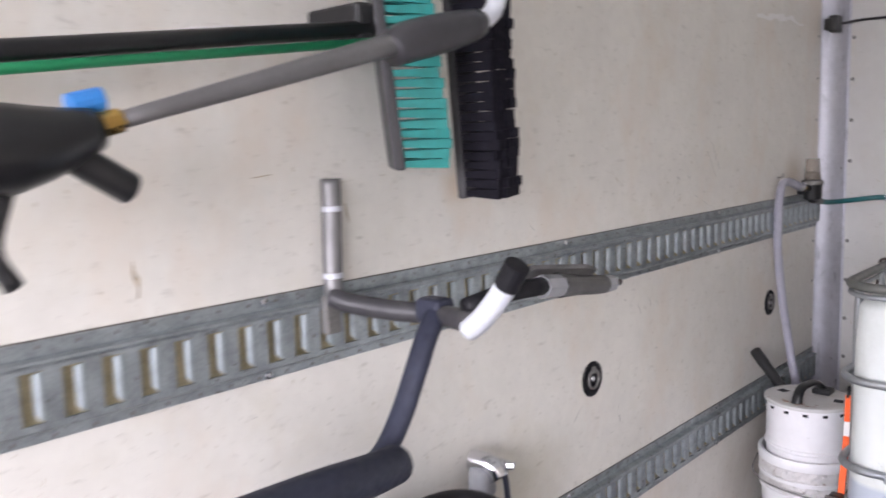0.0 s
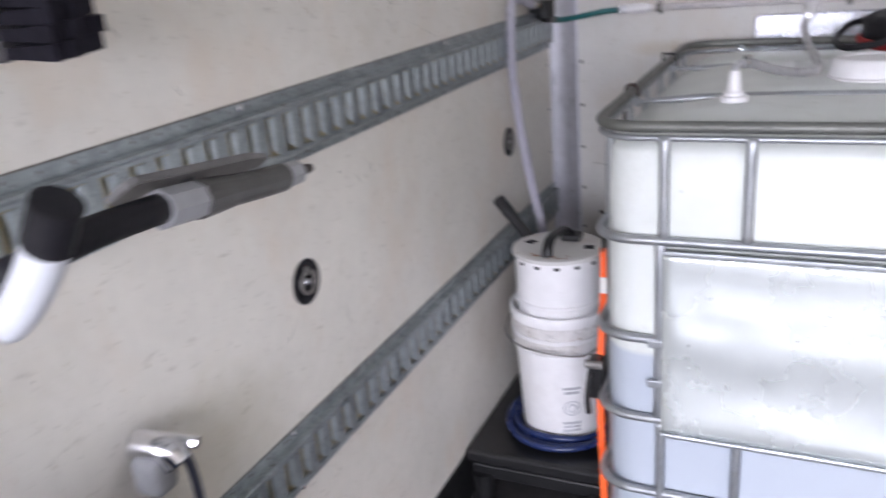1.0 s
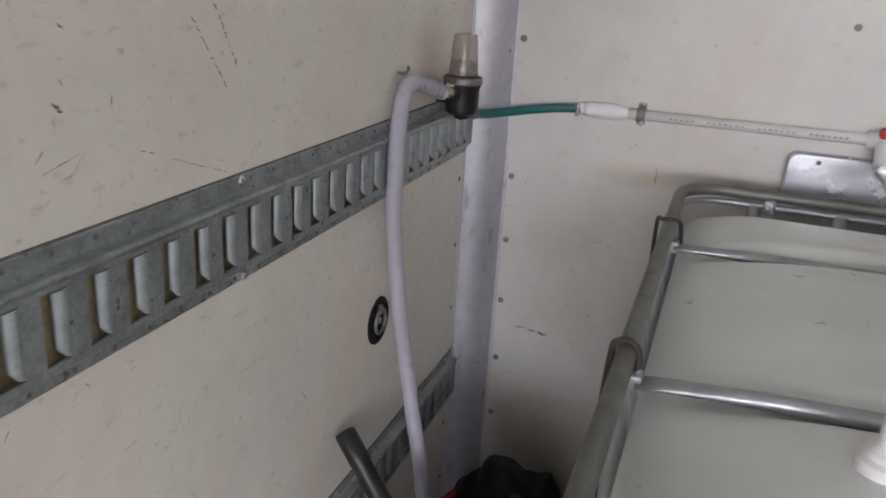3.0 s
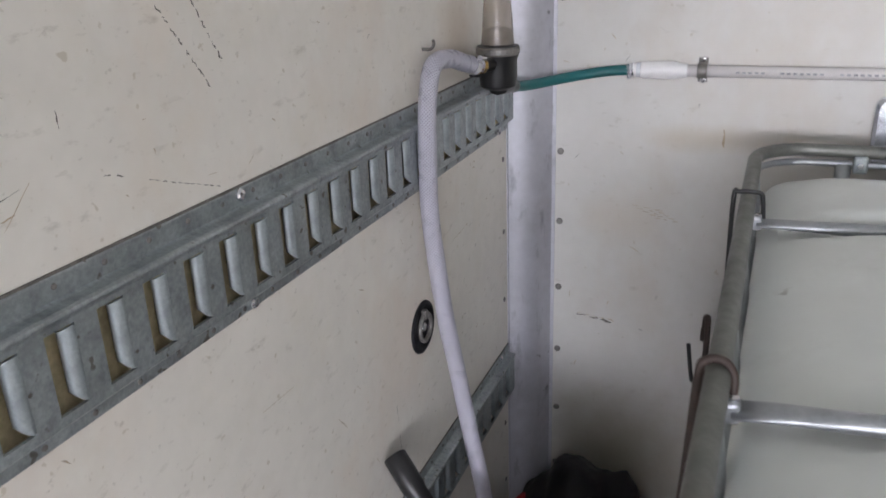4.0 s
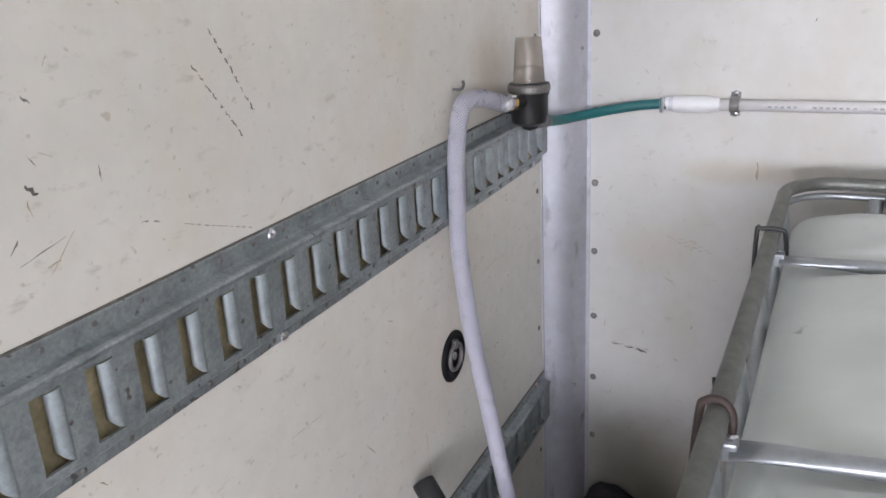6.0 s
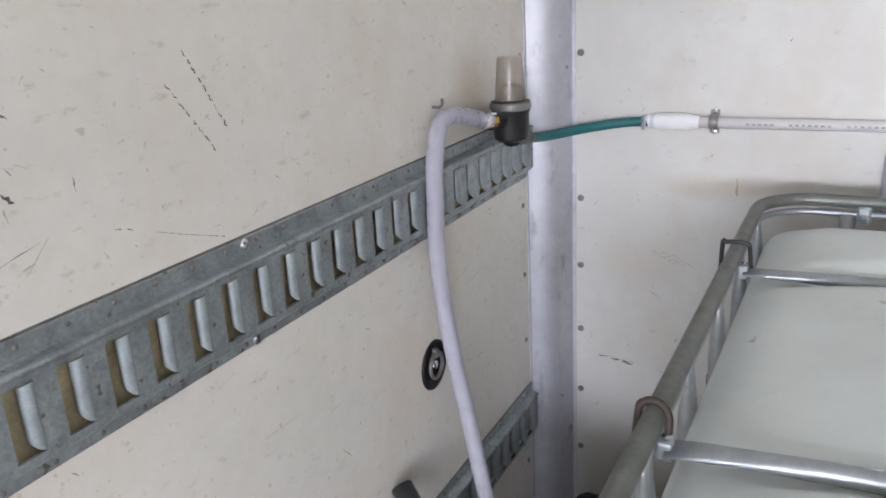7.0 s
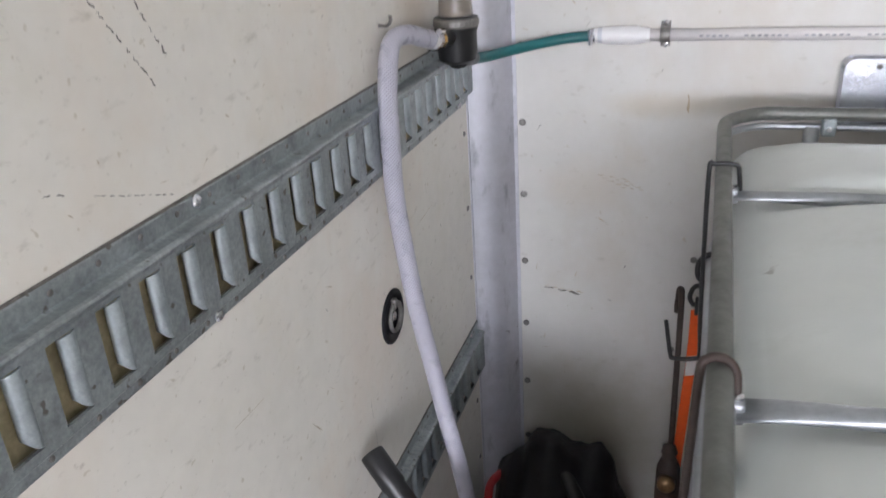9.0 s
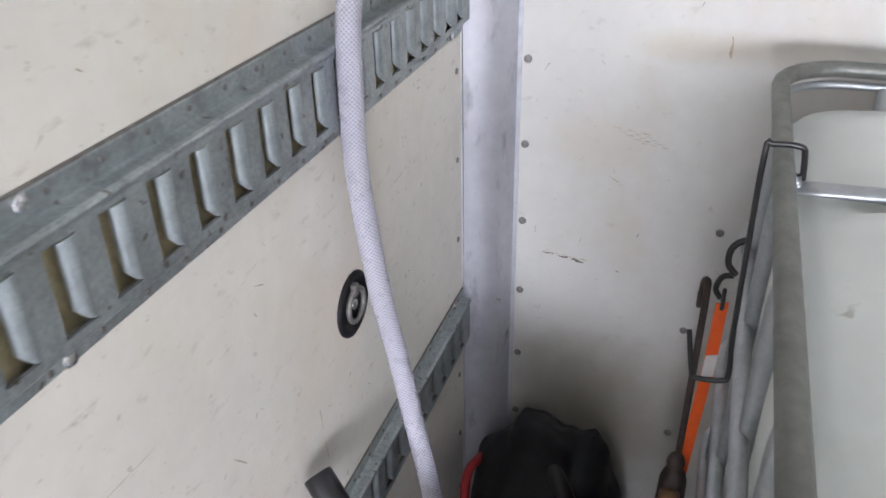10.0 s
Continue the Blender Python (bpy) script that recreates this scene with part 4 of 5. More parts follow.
# ---- pail with its filter insert, on a black step ----
def pail():
    c = (0.226, -0.835, 0)
    t = thing("pail", (0.226, -0.835, 0.186), "white plastic pail holding a capped filter insert", "pail")
    b = auto(P("bucket", lathe([(0.108, 0.187), (0.112, 0.186), (0.1245, 0.43), (0.1275, 0.455), (0.133, 0.457), (0.133, 0.465), (0.1285, 0.468), (0.1295, 0.50), (0.136, 0.502), (0.136, 0.511), (0.1305, 0.514), (0.1315, 0.545), (0.137, 0.547), (0.139, 0.556), (0.139, 0.571), (0.136, 0.575), (0.128, 0.575), (0.127, 0.50), (0, 0.50)], c, sides=48), WHITEP, t), 40)
    ins = auto(P("filter_insert", lathe([(0.114, 0.502), (0.1165, 0.60), (0.1175, 0.722), (0.113, 0.726), (0, 0.726)], c, sides=48), WHITEP, t, "white drum insert"), 40)
    P("insert_bead", lathe([(0.1175, 0.588), (0.1215, 0.592), (0.1215, 0.598), (0.1178, 0.602)], c, sides=48), WHITEP, ins)
    lid = auto(P("lid", lathe([(0.118, 0.7225), (0.1235, 0.723), (0.1245, 0.727), (0.1235, 0.732), (0.116, 0.7345), (0.10, 0.7335), (0, 0.734)], c, sides=48), LIDP, t, "grey-white lid with rusty stains"), 40)
    for dx, dy, a in ((-0.079, 0.012, 20), (0.083, 0.003, -35), (0.02, 0.085, 80)):
        m = pose(c[0] + dx, c[1] + dy, 0.7325, 0, 0, a)
        bm = lathe([(0.0185, 0.0), (0.0185, 0.0022), (0.013, 0.0026), (0, 0.0024)], sides=4)
        bmesh.ops.transform(bm, matrix=m, verts=bm.verts)
        P("lid_port", bm, BLACK, lid, "black port")
    P("handle", tube([(0.222, -0.925, 0.733), (0.221, -0.912, 0.757), (0.222, -0.885, 0.772), (0.228, -0.845, 0.775), (0.236, -0.805, 0.772), (0.246, -0.782, 0.755), (0.25, -0.772, 0.734)], 0.0125, 12, flat=lambda f: (1.15, 0.6)), BLACKP, lid, "black grip", True)
    P("handle_pad", box(0.222, 0.275, -0.805, -0.755, 0.7335, 0.752, 0.006), BLACKP, lid)
    for k in range(14):
        a = radians(-180 + 26 * k)
        m = Matrix.Translation(c) @ pose(0, 0, 0, 0, 0, math.degrees(a))
        bm = box(0.1168, 0.1182, -0.007, 0.007, 0.706, 0.714)
        bmesh.ops.transform(bm, matrix=m, verts=bm.verts)
        P("vent_slot", bm, BLACK, ins)
    # rusty spill on the lid and crumpled tape round the rims
    rng2 = random.Random(31)
    for k in range(9):
        bm = bmesh.new()
        q, rr = radians(-118 + 7.5 * k + rng2.uniform(-3, 3)), 0.098 + rng2.uniform(-0.010, 0.012)
        n2, sz = 9, rng2.uniform(0.004, 0.010)
        bm.faces.new([bm.verts.new((c[0] + rr * math.cos(q) + sz * 1.4 * rng2.uniform(0.5, 1.1) * math.cos(2 * math.pi * u / n2), c[1] + rr * math.sin(q) + sz * 0.6 * rng2.uniform(0.5, 1.1) * math.sin(2 * math.pi * u / n2), 0.7352 + 0.0002 * k)) for u in range(n2)])
        P("rust_stain", bm, RUSTY, lid, "rusty brown spill")
    for z0, z1, r0, seed in ((0.470, 0.500, 0.1325, 3), (0.513, 0.546, 0.1345, 9)):
        bm = bmesh.new()
        cols = []
        for k in range(96):
            q = 2 * math.pi * k / 96
            col = []
            for m in range(6):
                f = m / 5
                z = z0 + (z1 - z0) * f + 0.006 * noise.noise((3 * math.cos(q) + seed, 3 * math.sin(q), m * 0.3))
                r = r0 + 0.0045 * noise.noise((9 * math.cos(q), 9 * math.sin(q) + seed, f * 2.5)) + 0.002 * noise.noise((30 * math.cos(q), 30 * math.sin(q), f * 6))
                col.append(bm.verts.new((c[0] + r * math.cos(q), c[1] + r * math.sin(q), z)))
            cols.append(col)
        for k in range(96):
            for m in range(5):
                a, e = cols[k], cols[(k + 1) % 96]
                bm.faces.new((a[m], e[m], e[m + 1], a[m + 1]))
        P("tape", bm, TAPE, b, "crumpled dirty white tape")
    # bail: wire hanging down along the front
    P("bail", tube([(0.10, -0.895, 0.545), (0.105, -0.945, 0.515), (0.155, -0.985, 0.50), (0.245, -0.990, 0.488), (0.325, -0.950, 0.475), (0.360, -0.885, 0.50), (0.3635, -0.85, 0.545)], 0.0025, 8), SCREW, t, "wire bail", True)
    # faded print on the bucket wall, toward the open end
    for i, (h, w) in enumerate(((0.36, 0.05), (0.347, 0.042), (0.25, 0.05), (0.238, 0.046), (0.226, 0.05))):
        a0 = radians(-62)
        bm = bmesh.new()
        r = 0.1085 + (h - 0.186) * 0.0506 + 0.0042
        pv = None
        for k in range(6):
            a = a0 + (k / 5 - 0.5) * w / r
            pr = [bm.verts.new((c[0] + r * math.cos(a), c[1] + r * math.sin(a), h + d)) for d in (0, 0.008)]
            if pv:
                bm.faces.new((pv[0], pr[0], pr[1], pv[1]))
            pv = pr
        P("print_bar", bm, PRINT, b)
    for rr in (0.022, 0.012):
        bm = bmesh.new()
        pts = []
        for k in range(24):
            q = 2 * math.pi * k / 24
            h = 0.302 + rr * math.sin(q)
            r = 0.1085 + (h - 0.186) * 0.0506 + 0.0042
            a = radians(-62) + rr * math.cos(q) / r
            pts.append((c[0] + r * math.cos(a), c[1] + r * math.sin(a), h))
        P("print_ring", tube(pts, 0.0017, 6, closed=True, smooth_line=False), PRINT, b)
    return t


PAIL_SHIFT = Vector((0.004, 0.022, -0.0135))
pail().location += PAIL_SHIFT


def vac_pipe():
    t = thing("black_pipe", (0.09, -0.73, 0.74), "short black plastic pipe leaning on the wall", "pipe")
    bm = bmesh.new()
    a, b = Vector((0.016, -0.682, 0.798)), Vector((0.150, -0.755, 0.690))
    d = (b - a).normalized()
    m = Matrix.Translation(a) @ d.to_track_quat("Z", "Y").to_matrix().to_4x4()
    L_ = (b - a).length
    bm = lathe([(0.0135, 0.05), (0.0135, 0.001), (0.0145, 0.0), (0.0172, 0.0), (0.0178, 0.003), (0.0178, 0.055), (0.0162, 0.058), (0.0162, L_), (0, L_)], sides=24)
    bmesh.ops.transform(bm, matrix=m, verts=bm.verts)
    auto(P("pipe", bm, BLACKP, t), 40)


vac_pipe()


def black_step():
    t = thing("plastic_step", (0.22, -0.83, 0), "dusty black plastic step under the pail", "step")
    P("deck", box(0.004, 0.430, -1.025, -0.48, 0.127, 0.1715, 0.012, 3), BLACKP, t)
    P("apron", box(0.02, 0.415, -1.02, -0.495, 0.085, 0.1275, 0.006), BLACKP, t)
    for x in (0.05, 0.385):
        for y in (-1.01, -0.55):
            P("leg", tube([(x, y, 0.0), (x, y, 0.10)], lambda f: 0.026 + 0.008 * f, 12, smooth_line=False), BLACKP, t)


black_step()


def blue_coil():
    t = thing("hose_coil", (0.226, -0.835, 0.165), "coiled dark blue hose round the foot of the pail", "hose coil")
    pts = []
    for k in range(3 * 28):
        a = 2 * math.pi * k / 28
        r = 0.128 + 0.013 * (k / 28) + 0.004 * math.sin(a * 2.3)
        pts.append((0.226 + r * math.cos(a), -0.835 + r * math.sin(a), 0.1945 + 0.0045 * (k / 28) % 0.03 + 0.003 * math.sin(a * 1.7)))
    P("hose", tube(pts, 0.009, 10, smooth_line=False), BLUE, t, smooth=True)
    pts2 = [(0.226 + 0.135 * math.cos(a), -0.835 + 0.133 * math.sin(a), 0.213 + 0.004 * math.sin(3 * a)) for a in (2 * math.pi * k / 40 for k in range(40))]
    P("top_turn", tube(pts2, 0.009, 10, closed=True, smooth_line=False), BLUE, t, smooth=True)
    t.location += PAIL_SHIFT


blue_coil()


# ---- black ribbed bag behind the pail ----
def black_bag():
    t = thing("black_bag", (0.22, -0.20, 0), "crumpled black bag with a red edge, standing in the corner", "bag")
    bm = bmesh.new()
    bmesh.ops.create_uvsphere(bm, u_segments=64, v_segments=40, radius=1.0)
    for v in bm.verts:
        p = v.co.copy()
        q = Vector((math.copysign(abs(p.x) ** 0.8, p.x) * 0.150, math.copysign(abs(p.y) ** 0.8, p.y) * 0.13, p.z * 0.262))
        fold = 0.004 * math.sin(9 * p.x + 3 * p.y + 2.5 * p.z) + 0.0018 * math.sin(26 * p.x - 4 * p.z) + 0.012 * noise.noise(p * 2.2)
        v.co = Vector((0.186, -0.165, 0.198)) + q * (1 + fold / 0.14)
        v.co.z += 0.008 * max(0, p.z) * (1 - min(1, abs(p.x + 0.45) * 1.3))
        v.co.z = max(0.002, v.co.z)
        v.co.y = min(-0.012, v.co.y)
    P("body", bm, BLACK, t, smooth=True)
    P("collar", tube([(0.14, -0.14, 0.415), (0.185, -0.19, 0.430), (0.225, -0.24, 0.415), (0.26, -0.27, 0.37)], 0.016, 12), BLACKP, t, smooth=True)
    P("red_edge", tube([(0.066, -0.18, 0.37), (0.056, -0.23, 0.375), (0.06, -0.27, 0.34), (0.066, -0.29, 0.28)], 0.009, 8), DARKRED, t, "red piping", True)


black_bag()


# ---- wire hooks and orange straps on the tank rail ----
def wire_hook(y, r, material, label, thick=False):
    t = thing("wire_hook", (0.447, y, 1.17), label, "hook", "hooks on the tank rail")
    if thick:
        pts = [(0.4670, y - 0.016, 1.124), (0.4672, y - 0.008, 1.140), (0.4662, y - 0.002, 1.154), (0.4605, y, 1.1635), (0.452, y, 1.1670), (0.4435, y, 1.1640), (0.4385, y - 0.002, 1.150), (0.434, y - 0.012, 1.05), (0.426, y - 0.03, 0.93), (0.410, y - 0.06, 0.875), (0.395, y - 0.075, 0.89)]
        P("wire", tube(pts, r, 10, 5), material, t, smooth=True)
    else:
        pts = [(0.477, y, 1.128), (0.474, y, 1.158), (0.469, y, 1.1685), (0.443, y, 1.1685), (0.437, y, 1.160), (0.438, y - 0.008, 1.05), (0.440, y - 0.018, 0.95), (0.443, y - 0.026, 0.899), (0.437, y - 0.028, 0.890), (0.409, y - 0.029, 0.888), (0.403, y - 0.024, 0.893), (0.394, y + 0.004, 0.930)]
        P("wire", tube(pts, r, 10, 4), material, t, smooth=True)
    return t


wire_hook(-0.460, 0.0032, BLACKP, "thin black wire hook hung over the tank rail").location.x += 0.002
wire_hook(-0.940, 0.0038, BROWN, "thick rust-brown rod hook hung over the tank rail", True)


def strap(turn, pts, width, label, lab_at, buckle):
    t = thing("orange_strap", pts[-1], label, "strap", "orange straps beside the tank")
    line = spline(pts, 5)
    w = Vector((math.cos(turn), math.sin(turn))) * (width / 2)
    bm = bmesh.new()
    def band(bm, lo, hi, thick):
        d = thick / (width / 2)
        prev = None
        for i in range(lo, hi):
            p = line[i]
            cor = [bm.verts.new((p[0] + dx, p[1] + dy, p[2])) for dx, dy in ((-w.x - d * w.y, -w.y + d * w.x), (-w.x + d * w.y, -w.y - d * w.x), (w.x + d * w.y, w.y - d * w.x), (w.x - d * w.y, w.y + d * w.x))]
            if prev:
                for k in range(4):
                    bm.faces.new((prev[k], prev[(k + 1) % 4], cor[(k + 1) % 4], cor[k]))
            prev = cor
            if i in (lo, hi - 1):
                bm.faces.new(cor)
        return bm
    P("webbing", band(bm, 0, len(line), 0.0012), ORANGE, t)
    P("label_patch", band(bmesh.new(), lab_at, lab_at + 3, 0.0022), LABELW, t, "white sewn label")
    P("end_loop", tube([(pts[0][0], pts[0][1] - 0.012, pts[0][2] - 0.004), (pts[0][0], pts[0][1], pts[0][2] + 0.022), (pts[0][0], pts[0][1] + 0.012, pts[0][2] - 0.004)], 0.003, 8), BLACKP, t, smooth=True)
    if not buckle:
        x, y, z = pts[0]
        P("s_hook", tube([(x - 0.004, y + 0.002, z + 0.006), (x - 0.012, y + 0.004, z + 0.020), (x - 0.006, y + 0.004, z + 0.040), (x + 0.008, y + 0.002, z + 0.046)], 0.0042, 10, 5), BLACKP, t, "black hook on the cage", True)
        P("s_hook", tube([(x + 0.010, y - 0.002, z + 0.050), (x - 0.002, y - 0.002, z + 0.066), (x - 0.001, y - 0.002, z + 0.090), (x + 0.012, y - 0.002, z + 0.104), (x + 0.026, y - 0.002, z + 0.104)], 0.0046, 10, 5), BLACKP, t, smooth=True)
    if buckle:
        x, y, z = buckle
        P("ratchet", box(x - 0.016, x + 0.016, y - 0.018, y + 0.018, z - 0.07, z + 0.03, 0.006), BLACKP, t, "black ratchet buckle")
        P("ratchet_axle", rod((x - 0.02, y - 0.016, z + 0.018), (x + 0.02, y - 0.016, z + 0.018), 0.010, 12), SCREW, t)
        P("ratchet_lever", tube([(x - 0.008, y - 0.02, z), (x - 0.014, y - 0.03, z - 0.06), (x - 0.012, y - 0.03, z - 0.10)], 0.007, 8), BLACKP, t, smooth=True)
    return t


strap(radians(22), [(0.438, -0.250, 0.842), (0.436, -0.256, 0.755), (0.430, -0.262, 0.65), (0.421, -0.266, 0.49), (0.412, -0.268, 0.32), (0.406, -0.27, 0.165), (0.404, -0.27, 0.012)], 0.018, "orange webbing strap with a sewn white label", 5, None)
strap(radians(8), [(0.430, -1.135, 0.845), (0.430, -1.140, 0.76), (0.427, -1.148, 0.66), (0.424, -1.160, 0.55), (0.426, -1.165, 0.40), (0.430, -1.165, 0.24), (0.432, -1.165, 0.012)], 0.016, "orange ratchet strap with a black buckle beside the tank", 4, (0.418, -1.170, 0.565))


def brown_rod():
    t = thing("steel_rod", (0.411, -0.325, 0.0), "thin brown steel rod with a bent eye, standing beside the tank", "rod")
    P("rod", tube([(0.4085, -0.278, 0.868), (0.4085, -0.280, 0.888), (0.411, -0.286, 0.897), (0.4135, -0.292, 0.884), (0.4135, -0.302, 0.78), (0.4125, -0.318, 0.6), (0.411, -0.325, 0.4), (0.411, -0.325, 0.004)], 0.0050, 10, 5), BROWN, t, smooth=True)
    P("washer", lathe([(0.0, -0.004), (0.011, -0.004), (0.013, 0.0), (0.011, 0.004), (0.0, 0.004)], (0.4065, -0.280, 0.862), "x", 14), BROWN, t, "rusty washer", True)
    barrel = P("barrel", lathe([(0.006, 0.612), (0.011, 0.607), (0.014, 0.596), (0.011, 0.586), (0.015, 0.578), (0.020, 0.563), (0.022, 0.50), (0.020, 0.44), (0.016, 0.34), (0.016, 0.05), (0.0, 0.05)], (0.411, -0.322, 0), "z", 18), BROWN, t, "rusty threaded barrel", True)
    P("end_cap", lathe([(0.0, -0.020), (0.012, -0.019), (0.0155, -0.014), (0.0155, 0.0)], (0.409, -0.338, 0.545), "y", 18), OLDBRASS, barrel, "worn brass end cap", True)


brown_rod()


# ---- bag on the tank and foil board behind ----
def cable_bag():
    t = thing("cable_bag", (1.02, -0.45, 1.18), "black round bag with a red band lying on the tank", "bag")
    bm = bmesh.new()
    bmesh.ops.create_uvsphere(bm, u_segments=40, v_segments=20, radius=1.0)
    for v in bm.verts:
        p = v.co.copy()
        f = 1 + 0.06 * noise.noise(p * 2.5)
        v.co = Vector((1.075 + 0.155 * p.x * f, -0.47 + 0.155 * p.y * f, 1.213 + 0.044 * p.z * f + 0.006 * noise.noise(p * 5.0) + (0.008 * (1 - p.x) if p.z > 0 else 0)))
        v.co.z = max(1.1785, v.co.z)
    P("body", bm, BLACK, t, smooth=True)
    ring = [(1.075 + 0.158 * math.cos(a), -0.47 + 0.158 * math.sin(a), 1.193 + 0.006 * math.sin(a)) for a in (2 * math.pi * k / 36 for k in range(36))]
    P("red_band", tube(ring, 0.011, 10, closed=True, smooth_line=False, flat=lambda f: (0.6, 1.0)), DARKRED, t, "dark red side band", True)
    P("carry_loop", tube([(0.955, -0.36, 1.235), (0.895, -0.40, 1.222), (0.866, -0.49, 1.196), (0.885, -0.575, 1.188), (0.945, -0.60, 1.196), (0.99, -0.60, 1.21)], 0.0085, 10), BLACK, t, smooth=True)


cable_bag()


def foil_board():
    t = thing("foil_board", (1.0, -0.012, 1.1), "silver foil-faced board fixed low on the front wall", "insulation board")
    bm = bmesh.new()
    base = loop(0.642, 1.62, 1.095, 1.222, 0, 0.02, 4)
    fr = [bm.verts.new((x, -0.014, z)) for x, z, _ in base]
    fi = [bm.verts.new((0.642 + (x - 0.642) * 0.99 + 0.005, -0.019, 1.1585 + (z - 1.1585) * 0.93)) for x, z, _ in base]
    bk = [bm.verts.new((x, -0.001, z)) for x, z, _ in base]
    n = len(base)
    for k in range(n):
        j = (k + 1) % n
        bm.faces.new((bk[k], bk[j], fr[j], fr[k])), bm.faces.new((fr[k], fr[j], fi[j], fi[k]))
    bm.faces.new(fi), bm.faces.new(bk[::-1])
    P("board", bm, FOIL, t)
    for x in (0.70, 1.1, 1.5):
        P("screw", lathe([(0.005, 0), (0.004, -0.003), (0, -0.004)], (x, -0.019, 1.205), "y", 10), SCREW, t)


foil_board()


# ---- tools hung on the wall nearer the open end ----
def push_broom(base, top, out, bristle_mat, label, depth):
    """A broom head hung on its side: a long block with tufts standing out of it."""
    t = thing("push_broom", base, label, "broom", "brooms on the wall")
    a, b, o = Vector(base), Vector(top), Vector(out).normalized()
    ax = (b - a).normalized()
    w = ax.cross(o).normalized()
    m = Matrix((( o.x, w.x, ax.x, a.x), (o.y, w.y, ax.y, a.y), (o.z, w.z, ax.z, a.z), (0, 0, 0, 1)))
    L_ = (b - a).length
    bm = box(-0.018, 0.0, -0.028, 0.028, 0.0, L_, 0.004)
    bmesh.ops.transform(bm, matrix=m, verts=bm.verts)
    blk = P("block", bm, DARKG, t, "dark grey broom block")
    r = random.Random(int(depth * 1e4))
    bm = bmesh.new()
    n = int(L_ / 0.0155)
    for i in range(n):
        for j in range(4):
            z, y = 0.009 + i * 0.0155 + r.uniform(-0.001, 0.001), -0.021 + 0.014 * j
            d = depth * r.uniform(0.93, 1.04)
            spread = 0.0079
            lean = r.uniform(-0.004, 0.004)
            q0 = [(0.0, y - 0.004, z - 0.0048), (0.0, y + 0.004, z - 0.0048), (0.0, y + 0.004, z + 0.0048), (0.0, y - 0.004, z + 0.0048)]
            q1 = [(d, y - spread + lean, z - spread), (d * 0.98, y + spread + lean, z - spread), (d, y + spread + lean, z + spread), (d * 1.02, y - spread + lean, z + spread)]
            va, vb = [bm.verts.new(m @ Vector(q)) for q in q0], [bm.verts.new(m @ Vector(q)) for q in q1]
            for k in range(4):
                bm.faces.new((va[k], va[(k + 1) % 4], vb[(k + 1) % 4], vb[k]))
            bm.faces.new(vb)
    ob = P("bristles", bm, bristle_mat, t)
    tagged(ob, kind="stuff")
    return t, m


push_broom((0.108, -2.350, 1.464), (0.108, -2.405, 1.877), (0.045, 0.070, 0), TEALB, "push broom head with teal bristles hung on the wall", 0.074)
push_broom((0.140, -2.212, 1.412), (0.144, -2.250, 1.83), (1.0, 0.02, 0), BRISTLE, "push broom head with black bristles hung on the wall", 0.075)


def broom_handle():
    t = thing("broom_handle", (0.10, -2.7, 1.62), "black broom handle with a green tube and white label", "broom handle")
    h = P("handle", rod((0.10, -3.5, 1.53), (0.11, -2.42, 1.662), 0.0125, 16), BLACKP, t, smooth=True)
    P("green_tube", rod((0.106, -3.5, 1.512), (0.118, -2.42, 1.642), 0.0065, 12), GREEN, t, "green tube along the handle", True)
    P("label_sticker", rod((0.1009, -2.735, 1.6258), (0.1015, -2.675, 1.6332), 0.0131, 16), LABELW, h, "white sticker")
    P("wall_clip", box(0.0005, 0.12, -2.475, -2.445, 1.640, 1.695, 0.005), BLACKP, t, "black wall clip")
    t.location += Vector((0.0, 0.035, 0.015))


broom_handle()


def spray_lance():
    t = thing("spray_lance", (0.25, -2.9, 1.53), "grey spray lance with a black trigger gun", "spray lance")
    P("lance", tube([(0.25, -2.915, 1.527), (0.25, -2.75, 1.570), (0.25, -2.55, 1.622), (0.25, -2.38, 1.662)], lambda f: 0.0085 + 0.009 * f, 14, 4), GREYP, t, smooth=True)
    P("sleeve", tube([(0.25, -2.555, 1.612), (0.25, -2.53, 1.625), (0.25, -2.45, 1.645), (0.25, -2.39, 1.660)], lambda f: 0.021 + 0.006 * math.sin(math.pi * f), 14, 4), DARKG, t, "dark grey grip sleeve", True)
    P("elbow_tube", tube([(0.25, -2.395, 1.659), (0.25, -2.37, 1.668), (0.25, -2.345, 1.69), (0.25, -2.335, 1.74), (0.22, -2.33, 1.79), (0.10, -2.33, 1.81), (0.001, -2.33, 1.81)], 0.0135, 14, 5), LIGHTG, t, "light grey bent tube", True)
    P("brass_fitting", rod((0.25, -2.945, 1.519), (0.25, -2.912, 1.528), 0.0125, 8), BRASS, t, "brass fitting")
    P("blue_collar", rod((0.243, -2.955, 1.541), (0.245, -2.925, 1.548), 0.0115, 14), BLUEC, t, "bright blue collar")
    gun = P("trigger_gun", tube([(0.25, -2.935, 1.520), (0.253, -2.985, 1.508), (0.256, -3.05, 1.50), (0.26, -3.12, 1.49)], lambda f: 0.020 + 0.02 * min(1, f * 2), 14, 4), BLACKP, t, "black trigger gun body", True)
    P("grip", tube([(0.25, -2.975, 1.505), (0.25, -2.945, 1.487), (0.25, -2.915, 1.468), (0.25, -2.905, 1.462)], lambda f: 0.0155 if f < 0.92 else 0.0135, 14, 4), BLACKP, gun, smooth=True)
    P("lever", tube([(0.255, -3.02, 1.47), (0.255, -3.035, 1.42), (0.255, -3.02, 1.385)], 0.009, 10, 4), BLACKP, gun, smooth=True)
    t.location += Vector((0.024, 0.029, 0.005))
    return t


spray_lance()


